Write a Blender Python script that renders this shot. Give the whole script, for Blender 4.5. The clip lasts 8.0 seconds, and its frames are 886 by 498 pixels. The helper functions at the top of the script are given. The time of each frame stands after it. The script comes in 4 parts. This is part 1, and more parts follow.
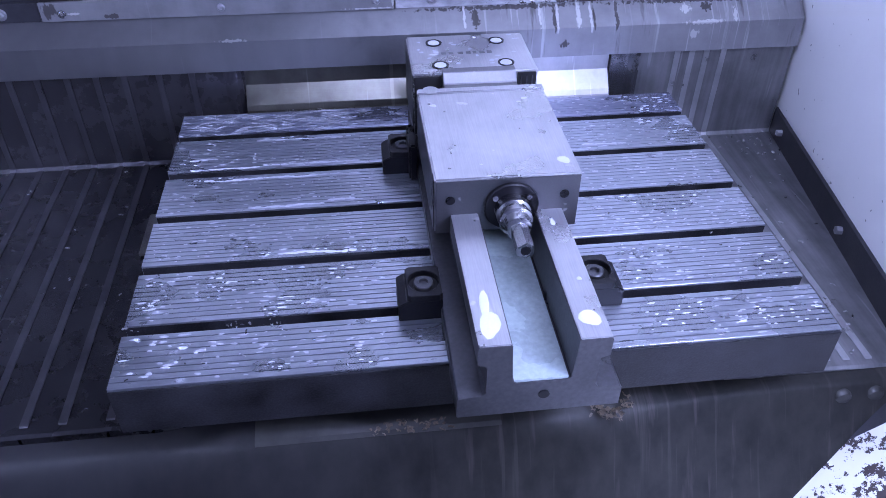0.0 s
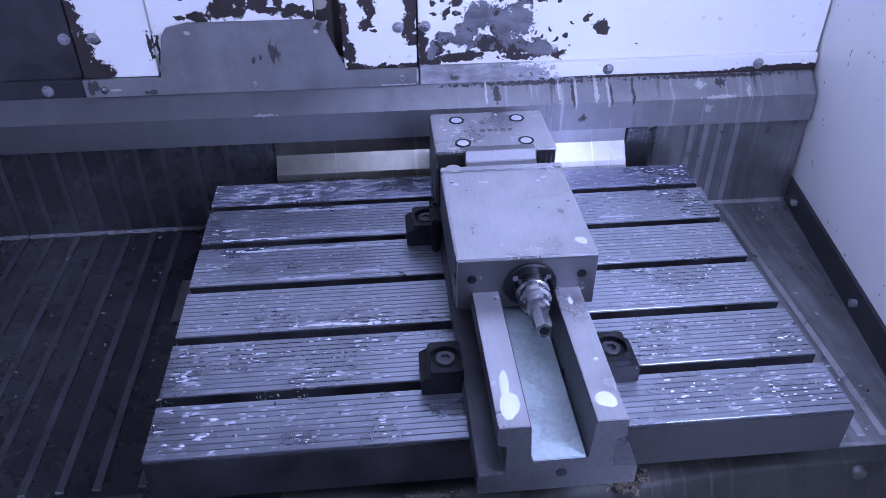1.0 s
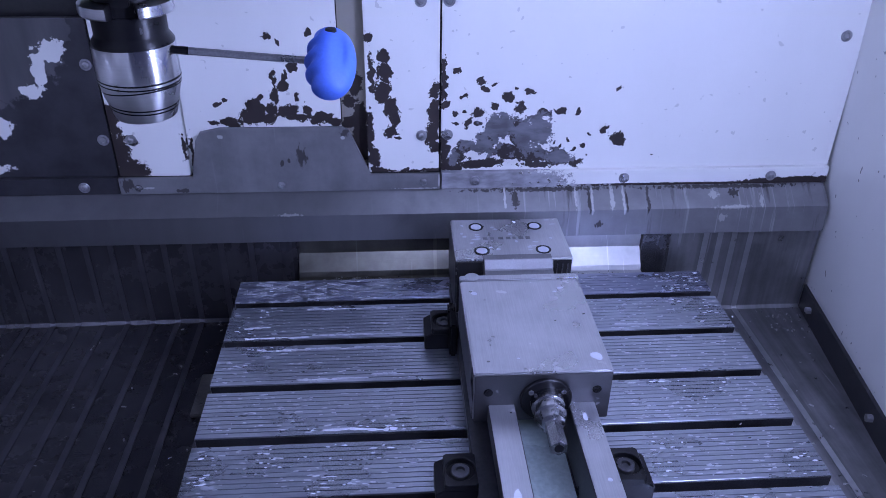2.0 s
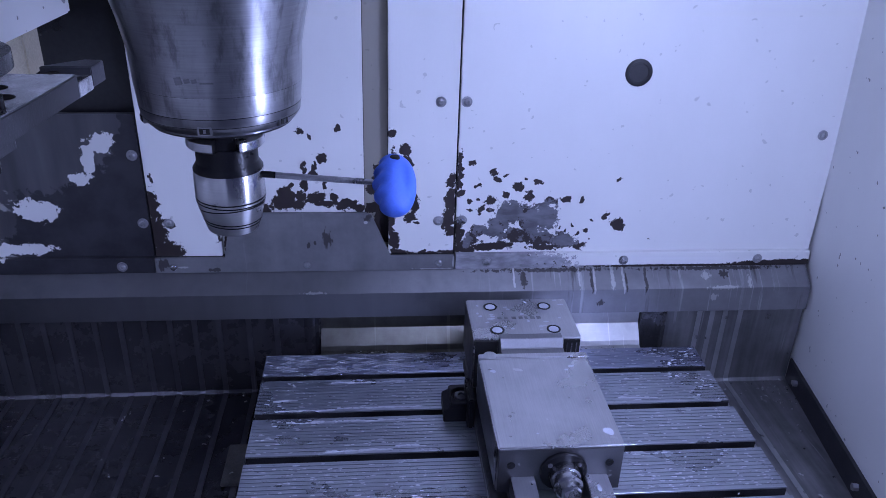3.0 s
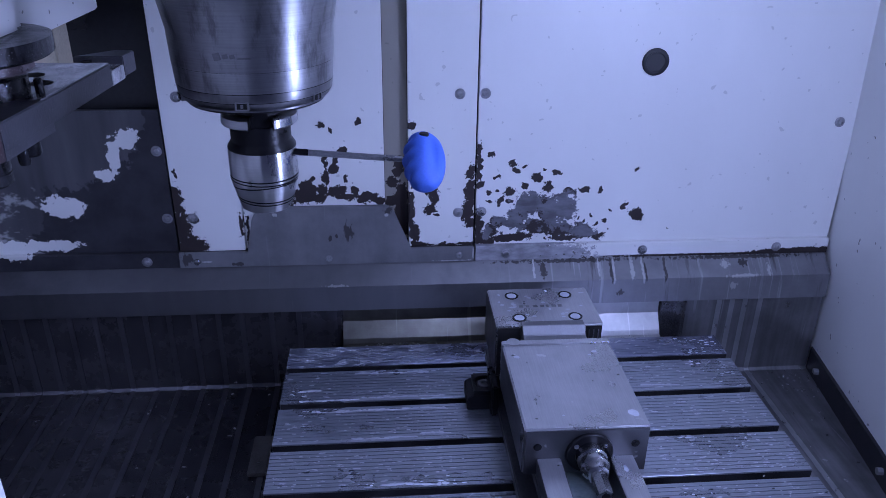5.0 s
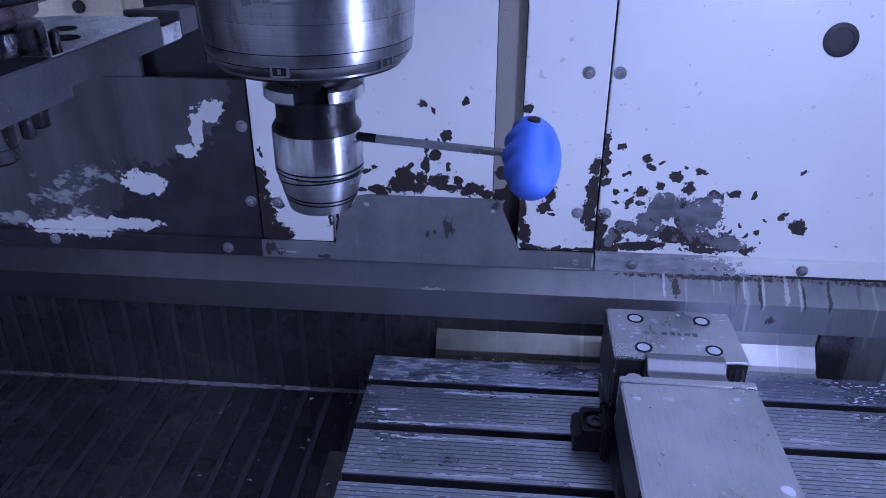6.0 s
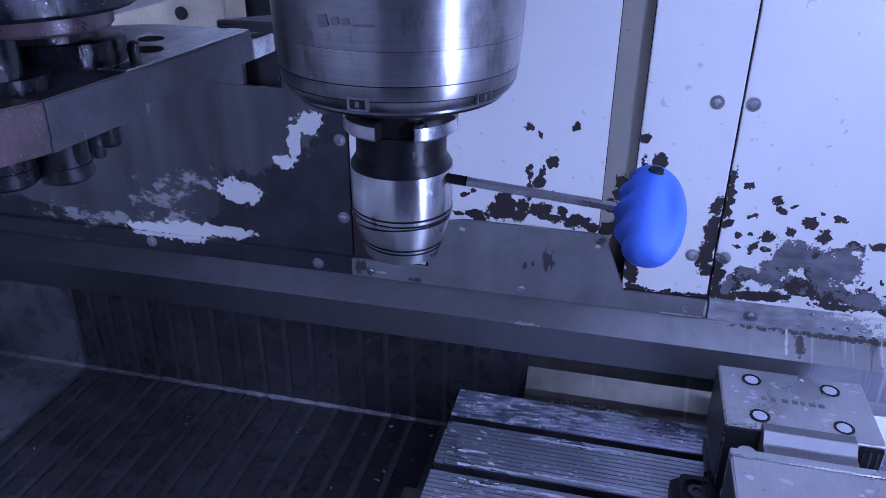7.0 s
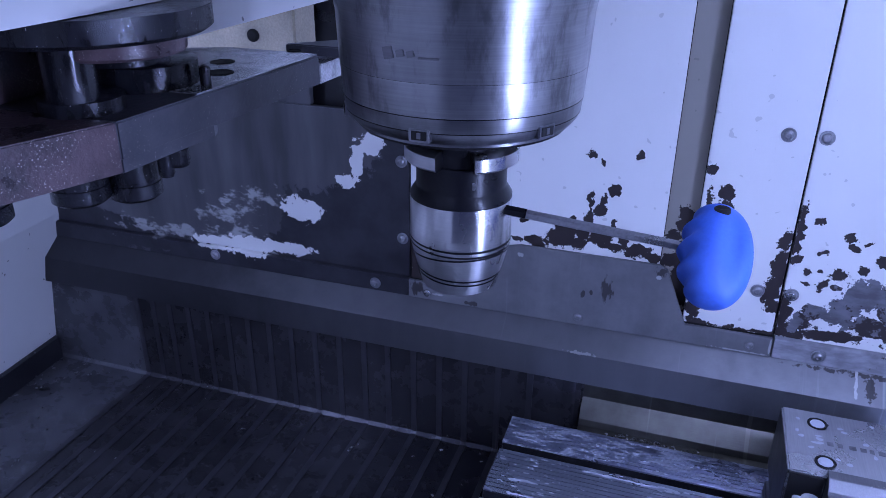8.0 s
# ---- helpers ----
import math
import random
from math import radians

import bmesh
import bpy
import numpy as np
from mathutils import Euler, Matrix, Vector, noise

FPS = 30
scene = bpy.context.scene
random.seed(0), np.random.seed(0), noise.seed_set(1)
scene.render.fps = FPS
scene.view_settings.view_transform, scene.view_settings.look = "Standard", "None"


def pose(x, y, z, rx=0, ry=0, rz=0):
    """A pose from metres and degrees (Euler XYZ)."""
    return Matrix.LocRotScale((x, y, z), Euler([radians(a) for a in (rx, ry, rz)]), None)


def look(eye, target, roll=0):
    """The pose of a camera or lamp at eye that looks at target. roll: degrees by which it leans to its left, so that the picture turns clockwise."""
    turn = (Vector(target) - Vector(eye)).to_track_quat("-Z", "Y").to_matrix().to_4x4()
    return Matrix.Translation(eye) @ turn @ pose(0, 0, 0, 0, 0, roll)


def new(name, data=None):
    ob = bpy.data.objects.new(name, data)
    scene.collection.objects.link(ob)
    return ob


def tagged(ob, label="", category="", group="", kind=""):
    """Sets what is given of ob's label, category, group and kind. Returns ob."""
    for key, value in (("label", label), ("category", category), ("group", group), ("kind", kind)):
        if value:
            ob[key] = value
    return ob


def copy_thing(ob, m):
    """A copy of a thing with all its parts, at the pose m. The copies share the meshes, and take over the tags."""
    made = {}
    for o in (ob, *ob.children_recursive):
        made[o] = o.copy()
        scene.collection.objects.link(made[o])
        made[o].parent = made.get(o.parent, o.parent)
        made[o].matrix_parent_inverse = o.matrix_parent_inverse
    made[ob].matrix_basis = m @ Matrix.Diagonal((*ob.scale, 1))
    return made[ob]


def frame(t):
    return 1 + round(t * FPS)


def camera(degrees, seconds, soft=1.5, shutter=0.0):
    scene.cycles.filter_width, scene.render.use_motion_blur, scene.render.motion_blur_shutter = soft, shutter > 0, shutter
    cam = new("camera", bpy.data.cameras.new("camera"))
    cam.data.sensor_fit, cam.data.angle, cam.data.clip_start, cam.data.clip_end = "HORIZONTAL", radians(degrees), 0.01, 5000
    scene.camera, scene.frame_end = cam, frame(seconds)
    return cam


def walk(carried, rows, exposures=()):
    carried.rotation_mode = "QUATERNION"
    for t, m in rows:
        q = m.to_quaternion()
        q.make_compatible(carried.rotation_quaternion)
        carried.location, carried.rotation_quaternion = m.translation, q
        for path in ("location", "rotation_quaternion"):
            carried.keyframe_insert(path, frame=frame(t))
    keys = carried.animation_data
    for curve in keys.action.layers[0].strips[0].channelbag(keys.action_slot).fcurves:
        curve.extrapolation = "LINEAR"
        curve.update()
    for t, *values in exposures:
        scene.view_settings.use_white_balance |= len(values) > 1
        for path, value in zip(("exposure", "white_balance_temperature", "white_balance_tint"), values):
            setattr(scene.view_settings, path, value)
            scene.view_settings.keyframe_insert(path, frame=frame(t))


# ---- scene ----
cam = camera(59.9, 8.0, soft=0.75)
SIZE = 0.86  # the machine was drawn a seventh too large; all of it is brought to true size
PATH = [
    (0, (0.268, -0.541, 1.325), (0.462, 0.999, 0.064), 0.6),
    (0.5, (0.264, -0.541, 1.355), (0.443, 1.02, 0.118), 0.3),
    (1, (0.264, -0.544, 1.379), (0.415, 1.067, 0.204), 0.0),
    (1.5, (0.264, -0.54, 1.402), (0.395, 1.125, 0.302), 0.4),
    (2, (0.258, -0.538, 1.432), (0.38, 1.179, 0.413), 0.8),
    (2.2, (0.252, -0.534, 1.452), (0.374, 1.194, 0.453), 1.1),
    (3.3, (0.179, -0.65, 1.522), (0.373, 1.15, 0.673), 2.0),
    (3.5, (0.176, -0.684, 1.526), (0.381, 1.123, 0.693), 2.0),
    (4, (0.165, -0.721, 1.524), (0.392, 1.088, 0.701), 1.6),
    (4.2, (0.16, -0.722, 1.525), (0.389, 1.082, 0.694), 1.4),
    (5.3, (0.184, -0.563, 1.465), (0.258, 1.232, 0.586), 0.4),
    (5.5, (0.19, -0.524, 1.453), (0.2, 1.267, 0.563), 0.2),
    (6, (0.195, -0.444, 1.432), (0.038, 1.332, 0.525), 0.1),
    (6.5, (0.196, -0.39, 1.422), (-0.107, 1.368, 0.519), 0.2),
    (7, (0.19, -0.365, 1.427), (-0.226, 1.378, 0.538), 0.5),
    (7.5, (0.191, -0.359, 1.433), (-0.3, 1.373, 0.563), 0.6),
    (8, (0.189, -0.359, 1.432), (-0.378, 1.362, 0.586), 0.6),
]
walk(cam, [(t, look(eye, target, roll)) for t, eye, target, roll in PATH],
     exposures=[(0.0, 0.79, 7450, 10), (1.0, 0.42, 7340, 10), (2.2, -0.20, 7200, 10), (3.5, -0.54, 6980, 9), (4.2, -0.82, 6720, 9), (5.5, -0.53, 6800, 9), (6.5, -0.35, 6690, 10), (8.0, -0.27, 6440, 10)])

# ---------------------------------------------------------------- light
LED = (0.40, 0.50, 1.05)
world = bpy.data.worlds.new("workshop")
scene.world = world
world.use_nodes = True
world.node_tree.nodes["Background"].inputs["Color"].default_value = (0.27, 0.34, 0.90, 1)
world.node_tree.nodes["Background"].inputs["Strength"].default_value = 0.17


def area_lamp(name, eye, target, size_x, size_y, watts, colour):
    data = bpy.data.lights.new(name, "AREA")
    data.shape, data.size, data.size_y, data.energy, data.color = "RECTANGLE", size_x * SIZE, size_y * SIZE, watts * SIZE ** 2, colour
    ob = new(name, data)
    ob.matrix_world = look(SIZE * Vector(eye), SIZE * Vector(target))
    return ob


area_lamp("machine_light_glow", (0.93, -0.40, 1.58), (0.10, 0.25, 1.35), 0.06, 0.70, 14, LED)
# unseen fill lamp, added to brighten the left side and the east wall
area_lamp("corner_fill_glow", (-0.93, -0.40, 1.55), (-0.20, 0.40, 1.10), 0.06, 0.60, 7.5, LED)
area_lamp("door_light_glow", (0.10, -0.26, 2.10), (0.15, 0.35, 0.95), 1.50, 0.08, 18, LED)
# unseen fill lamps outside, added to brighten the door and east wall
area_lamp("door_fill_glow", (-1.20, -1.40, 2.10), (0.0, -0.50, 1.5), 0.80, 0.40, 24, LED)
area_lamp("door_top_fill_glow", (-0.30, -0.86, 3.20), (-0.30, -0.60, 1.2), 1.40, 0.25, 190, LED)


# ---------------------------------------------------------------- materials
class Nodes:
    """Short hand for a node tree."""

    def __init__(self, name):
        self.m = bpy.data.materials.new(name)
        self.m.use_nodes = True
        self.t = self.m.node_tree
        self.b = self.t.nodes["Principled BSDF"]
        self.pos = self.vec("MULTIPLY", self.t.nodes.new("ShaderNodeNewGeometry").outputs["Position"], (1 / SIZE, 1 / SIZE, 1 / SIZE))

    def put(self, socket, v):
        if isinstance(v, bpy.types.NodeSocket):
            self.t.links.new(v, socket)
        else:
            socket.default_value = v

    def math(self, op, a, b=0.0, clamp=False):
        n = self.t.nodes.new("ShaderNodeMath")
        n.operation, n.use_clamp = op, clamp
        self.put(n.inputs[0], a)
        self.put(n.inputs[1], b)
        return n.outputs[0]

    def vec(self, op, a, b):
        n = self.t.nodes.new("ShaderNodeVectorMath")
        n.operation = op
        self.put(n.inputs[0], a)
        self.put(n.inputs[1], b)
        return n.outputs["Value"] if op == "LENGTH" else n.outputs["Vector"]

    def noise(self, scale, stretch=(1, 1, 1), detail=4.0, rough=0.55, shift=0.0):
        v = self.vec("MULTIPLY", self.pos, tuple(stretch))
        if shift:
            v = self.vec("ADD", v, (shift, shift * 0.7, shift * 1.3))
        n = self.t.nodes.new("ShaderNodeTexNoise")
        n.inputs["Scale"].default_value, n.inputs["Detail"].default_value = scale, detail
        n.inputs["Roughness"].default_value = rough
        self.put(n.inputs["Vector"], v)
        return n.outputs["Fac"]

    def ramp(self, v, lo, hi, a=0.0, b=1.0):
        n = self.t.nodes.new("ShaderNodeMapRange")
        self.put(n.inputs[0], v)
        for i, x in enumerate((lo, hi, a, b)):
            self.put(n.inputs[i + 1], x)
        return n.outputs[0]

    def mix(self, f, a, b):
        n = self.t.nodes.new("ShaderNodeMix")
        n.data_type = "RGBA"
        self.put(n.inputs[0], f)
        self.put(n.inputs[6], (*a, 1) if isinstance(a, tuple) else a)
        self.put(n.inputs[7], (*b, 1) if isinstance(b, tuple) else b)
        return n.outputs[2]

    def fmix(self, f, a, b):
        return self.ramp(f, 0.0, 1.0, a, b)

    def bump(self, height, strength, distance=0.001):
        n = self.t.nodes.new("ShaderNodeBump")
        n.inputs["Strength"].default_value, n.inputs["Distance"].default_value = strength, distance
        self.put(n.inputs["Height"], height)
        self.put(self.b.inputs["Normal"], n.outputs["Normal"])

    def spots(self, rows):
        """One at the middle of the nearest spot (x, z, half width, half height), falling to 0 at its rim."""
        best = None
        for x, z, rx, rz in rows:
            d = self.vec("SUBTRACT", self.pos, (x, 0, z))
            d = self.vec("MULTIPLY", d, (1 / rx, 0, 1 / rz))
            v = self.math("SUBTRACT", 1.0, self.vec("LENGTH", d, (0, 0, 0)))
            best = v if best is None else self.math("MAXIMUM", best, v)
        return best

    def finish(self, colour, rough, metal):
        self.put(self.b.inputs["Base Color"], (*colour, 1) if isinstance(colour, tuple) else colour)
        self.put(self.b.inputs["Roughness"], rough)
        self.put(self.b.inputs["Metallic"], metal)
        return self.m


def plain(name, colour, rough=0.45, metal=0.0, var=0.25, scale=30, stretch=(1, 1, 1), bump=0.15, spread=0.12):
    """A worn surface: colour that varies at two scales, uneven gloss, fine relief."""
    n = Nodes(name)
    big = n.noise(scale * 0.25, stretch, 5)
    fine = n.noise(scale * 6, stretch, 3, shift=3.1)
    v = n.math("ADD", n.math("MULTIPLY", big, 0.65), n.math("MULTIPLY", fine, 0.35))
    lo = tuple(c * (1 - var) for c in colour)
    hi = tuple(min(1, c * (1 + var)) for c in colour)
    col = n.mix(n.ramp(v, 0.35, 0.65), lo, hi)
    if bump:
        n.bump(fine, bump)
    return n.finish(col, n.ramp(big, 0.3, 0.7, max(0.03, rough - spread), rough + spread), metal)


def chipped(name, paint, bare, rows, more=(), amount=0.64, edge=0.09, dirt=0.1, grain=85, specks=0.25, plates=(), bend=0.022):
    """Enamel that has flaked off to dark steel in ragged spots, with rusty rims."""
    n = Nodes(name)
    true = n.pos
    if rows:
        warp = n.t.nodes.new("ShaderNodeTexNoise")
        warp.inputs["Scale"].default_value, warp.inputs["Detail"].default_value = 75, 4
        n.put(warp.inputs["Vector"], true)
        n.pos = n.vec("ADD", true, n.vec("MULTIPLY", n.vec("SUBTRACT", warp.outputs["Color"], (0.5, 0.5, 0.5)), (bend, 0, bend)))
    field = n.spots(list(rows) + list(more)) if rows else -0.6
    n.pos = true
    ragged = n.math("SUBTRACT", n.noise(grain, detail=7, rough=0.68), 0.5)
    fine = n.math("SUBTRACT", n.noise(260, detail=3, shift=5.0), 0.5)
    f = n.math("ADD", field, n.math("ADD", n.math("MULTIPLY", ragged, amount * 2.6), n.math("MULTIPLY", fine, 0.3)))
    mask = n.ramp(f, 0.14 + edge, 0.20 + edge)
    inner = n.ramp(n.math("ADD", n.spots(plates), n.math("MULTIPLY", ragged, 2.6)), 0.16, 0.24) if plates else 0.0
    cloud = n.noise(6, (1, 1, 0.5), 5)
    speck = n.ramp(n.noise(70, detail=1, shift=9.0), 0.745, 0.76)
    tone = n.mix(n.ramp(cloud, 0.3, 0.7, 0.0, dirt * 2), paint, tuple(c * 0.72 for c in paint))
    tone = n.mix(n.math("MULTIPLY", speck, specks), tone, tuple(c * 0.15 for c in paint))
    rim = n.mix(n.noise(40, detail=4), (0.030, 0.024, 0.026), (0.055, 0.042, 0.040))
    steel = n.mix(n.ramp(n.noise(28, (1, 1, 2.5), 5), 0.35, 0.65), bare, tuple(min(1, c * 1.8) for c in bare))
    col = n.mix(mask, tone, n.mix(inner, rim, steel))
    n.bump(n.math("SUBTRACT", n.math("MULTIPLY", n.noise(350, detail=2), 0.12), mask), 0.5, 0.0008)
    return n.finish(col, n.fmix(mask, 0.36, 0.5), n.math("MULTIPLY", mask, 0.35))


WHITE = (0.80, 0.80, 0.78)
BARE = (0.10, 0.10, 0.108)
CHIPS_A = [(0.153, 1.305, 0.007, 0.008), (0.080, 1.298, 0.011, 0.008), (0.097, 1.288, 0.006, 0.009), (-0.021, 1.175, 0.010, 0.009), (-0.008, 1.181, 0.006, 0.006),
           (0.118, 1.242, 0.013, 0.012), (0.086, 1.222, 0.007, 0.024), (0.105, 1.222, 0.006, 0.020), (0.101, 1.206, 0.014, 0.014), (0.085, 1.190, 0.010, 0.024),
           (0.125, 1.187, 0.007, 0.013), (0.061, 1.186, 0.008, 0.010), (0.047, 1.163, 0.024, 0.030), (0.040, 1.150, 0.030, 0.024), (0.075, 1.160, 0.012, 0.020),
           (0.002, 1.139, 0.026, 0.015), (0.105, 1.158, 0.028, 0.017), (0.140, 1.161, 0.012, 0.014), (0.125, 1.146, 0.028, 0.012), (0.167, 1.144, 0.030, 0.017),
           (0.195, 1.136, 0.018, 0.014), (0.062, 1.145, 0.030, 0.014), (-0.078, 1.08, 0.006, 0.050), (-0.030, 1.138, 0.012, 0.006)]
CHIPS_EDGE = [(-0.210, 1.144, 0.016, 0.05), (-0.208, 1.203, 0.004, 0.016), (-0.184, 1.108, 0.014, 0.014), (-0.212, 1.085, 0.030, 0.06),
              (-0.192, 1.045, 0.040, 0.030), (-0.09, 1.094, 0.006, 0.035)]
CHIPS_CHANNEL = [(0.233, 1.208, 0.016, 0.020), (0.230, 1.190, 0.013, 0.024), (0.218, 1.168, 0.016, 0.016), (0.240, 1.140, 0.018, 0.034), (0.225, 1.125, 0.030, 0.020), (0.240, 1.08, 0.03, 0.06)]
CHIPS_B = [(0.258, 1.292, 0.010, 0.016), (0.284, 1.258, 0.015, 0.020), (0.287, 1.232, 0.017, 0.030), (0.282, 1.195, 0.021, 0.034), (0.296, 1.165, 0.016, 0.028),
           (0.303, 1.145, 0.013, 0.028), (0.293, 1.117, 0.016, 0.016), (0.308, 1.104, 0.007, 0.005), (0.262, 1.230, 0.009, 0.050), (0.256, 1.110, 0.010, 0.060),
           (0.262, 1.062, 0.014, 0.030), (0.275, 1.036, 0.026, 0.009), (0.340, 1.036, 0.060, 0.005), (0.378, 1.196, 0.012, 0.024), (0.377, 1.154, 0.015, 0.050),
           (0.372, 1.110, 0.018, 0.030), (0.378, 1.088, 0.018, 0.020), (0.375, 1.036, 0.02, 0.007)]
CHIPS_C = [(0.575, 1.112, 0.036, 0.044), (0.540, 1.112, 0.040, 0.042), (0.500, 1.122, 0.042, 0.034), (0.477, 1.092, 0.030, 0.034), (0.443, 1.084, 0.026, 0.018),
           (0.530, 1.074, 0.060, 0.024), (0.567, 1.064, 0.040, 0.026), (0.618, 1.060, 0.038, 0.024), (0.652, 1.047, 0.018, 0.014), (0.420, 1.063, 0.020, 0.022),
           (0.468, 1.049, 0.060, 0.014), (0.580, 1.044, 0.050, 0.009), (0.419, 1.230, 0.008, 0.008), (0.465, 1.212, 0.010, 0.010), (0.489, 1.206, 0.008, 0.006),
           (0.470, 1.195, 0.013, 0.008), (0.431, 1.186, 0.008, 0.006), (0.398, 1.169, 0.009, 0.010), (0.516, 1.181, 0.015, 0.013), (0.529, 1.200, 0.006, 0.005),
           (0.556, 1.192, 0.012, 0.009), (0.491, 1.164, 0.010, 0.011), (0.458, 1.153, 0.014, 0.013), (0.419, 1.150, 0.010, 0.007), (0.434, 1.154, 0.006, 0.005),
           (0.418, 1.131, 0.008, 0.006), (0.438, 1.132, 0.013, 0.013), (0.459, 1.129, 0.012, 0.007), (0.539, 1.162, 0.017, 0.016), (0.583, 1.150, 0.020, 0.012),
           (0.615, 1.153, 0.017, 0.010), (0.648, 1.151, 0.006, 0.012), (0.703, 1.117, 0.010, 0.010), (0.732, 1.097, 0.022, 0.016), (0.666, 1.082, 0.008, 0.006),
           (0.647, 1.073, 0.006, 0.005), (0.724, 1.198, 0.008, 0.008), (0.394, 1.215, 0.008, 0.060), (0.396, 1.080, 0.012, 0.050), (0.410, 1.045, 0.030, 0.020)]
CHIPS_FINE = [(0.487, 1.162, 0.007, 0.004), (0.528, 1.199, 0.004, 0.004), (0.486, 1.205, 0.005, 0.004), (0.676, 1.109, 0.004, 0.003),
              (0.636, 1.096, 0.004, 0.004), (0.623, 1.084, 0.004, 0.005), (0.645, 1.073, 0.005, 0.004), (0.663, 1.083, 0.005, 0.003),
              (0.673, 1.064, 0.003, 0.003), (0.804, 1.059, 0.004, 0.003), (0.394, 1.166, 0.006, 0.008), (0.608, 1.089, 0.005, 0.003),
              (0.414, 1.131, 0.006, 0.004)]

PANEL_A = chipped("flaked_enamel_a", WHITE, BARE, CHIPS_A)
PANEL_EDGE = chipped("flaked_enamel_edge", WHITE, BARE, CHIPS_EDGE)
# beige paint, with the recess's shade put into its colour
PANEL_CHANNEL = chipped("flaked_enamel_channel", (0.33, 0.31, 0.27), BARE, CHIPS_CHANNEL)
PANEL_B = chipped("flaked_enamel_b", WHITE, BARE, CHIPS_B)
FLANGE = chipped("flaked_flange", WHITE, (0.26, 0.26, 0.28), [(0.42, 1.010, 0.30, 0.05), (0.80, 1.002, 0.35, 0.005), (1.12, 1.002, 0.20, 0.016), (1.0, 1.002, 0.2, 0.005)], amount=0.30, bend=0.0, plates=[(0.40, 1.01, 0.35, 0.09)])
PANEL_C = chipped("flaked_enamel_c", WHITE, (0.105, 0.105, 0.118), CHIPS_C, CHIPS_FINE, plates=[(0.565, 1.108, 0.052, 0.055), (0.50, 1.12, 0.042, 0.036), (0.465, 1.085, 0.040, 0.026), (0.62, 1.06, 0.034, 0.018), (0.415, 1.06, 0.012, 0.02)])
ENAMEL = chipped("white_enamel", WHITE, BARE, [], specks=0.8)
ENAMEL_CLEAN = chipped("clean_enamel", WHITE, BARE, [], specks=0.0)


def left_panel():
    """Steel with little enamel left: grimy grey above, white flakes along the border."""
    n = Nodes("stripped_enamel")
    grey = n.spots([(-0.47, 1.29, 0.20, 0.125), (-0.60, 1.15, 0.14, 0.12), (-0.288, 1.312, 0.04, 0.03), (-0.85, 1.22, 0.30, 0.22)])
    white = n.spots([(-0.289, 1.276, 0.027, 0.022), (-0.318, 1.240, 0.014, 0.040), (-0.340, 1.200, 0.020, 0.016), (-0.430, 1.135, 0.048, 0.028),
                     (-0.470, 1.052, 0.065, 0.016), (-0.56, 1.045, 0.07, 0.022), (-0.62, 1.042, 0.06, 0.014)])
    wash = n.spots([(-0.60, 1.105, 0.085, 0.050), (-0.58, 1.060, 0.11, 0.04), (-0.52, 1.15, 0.10, 0.03), (-0.75, 1.05, 0.20, 0.03)])
    ragged = n.math("SUBTRACT", n.noise(60, detail=6, rough=0.62), 0.5)
    swirl = n.math("SUBTRACT", n.noise(34, (1, 1, 1.6), 5, 0.6, shift=3.3), 0.5)
    bared = n.spots([(-0.93, 1.035, 0.16, 0.045), (-0.80, 1.030, 0.12, 0.022)])
    gmask = n.ramp(n.math("ADD", grey, n.math("MULTIPLY", ragged, 0.7)), 0.0, 0.05)
    gmask = n.math("MULTIPLY", gmask, n.ramp(n.math("ADD", bared, n.math("MULTIPLY", ragged, 0.9)), 0.05, 0.12, 1.0, 0.0))
    wmask = n.ramp(n.math("ADD", white, n.math("MULTIPLY", ragged, 2.0)), 0.12, 0.18)
    wash = n.ramp(n.math("ADD", wash, n.math("MULTIPLY", swirl, 3.4)), 0.50, 0.85, 0.0, 0.42)
    wmask = n.math("MAXIMUM", wmask, wash)
    streak = n.noise(14, (1, 1, 0.15), 4)
    steel = n.mix(n.ramp(n.noise(20, detail=5), 0.35, 0.65), (0.022, 0.022, 0.028), (0.040, 0.040, 0.048))
    darkening = n.mix(n.ramp(streak, 0.35, 0.7), (0.052, 0.052, 0.058), (0.120, 0.120, 0.130))
    col = n.mix(wmask, n.mix(gmask, steel, darkening), (0.72, 0.72, 0.70))
    n.bump(n.math("ADD", gmask, wmask), 0.4, 0.0006)
    return n.finish(col, n.fmix(wmask, 0.38, 0.45), 0.15)


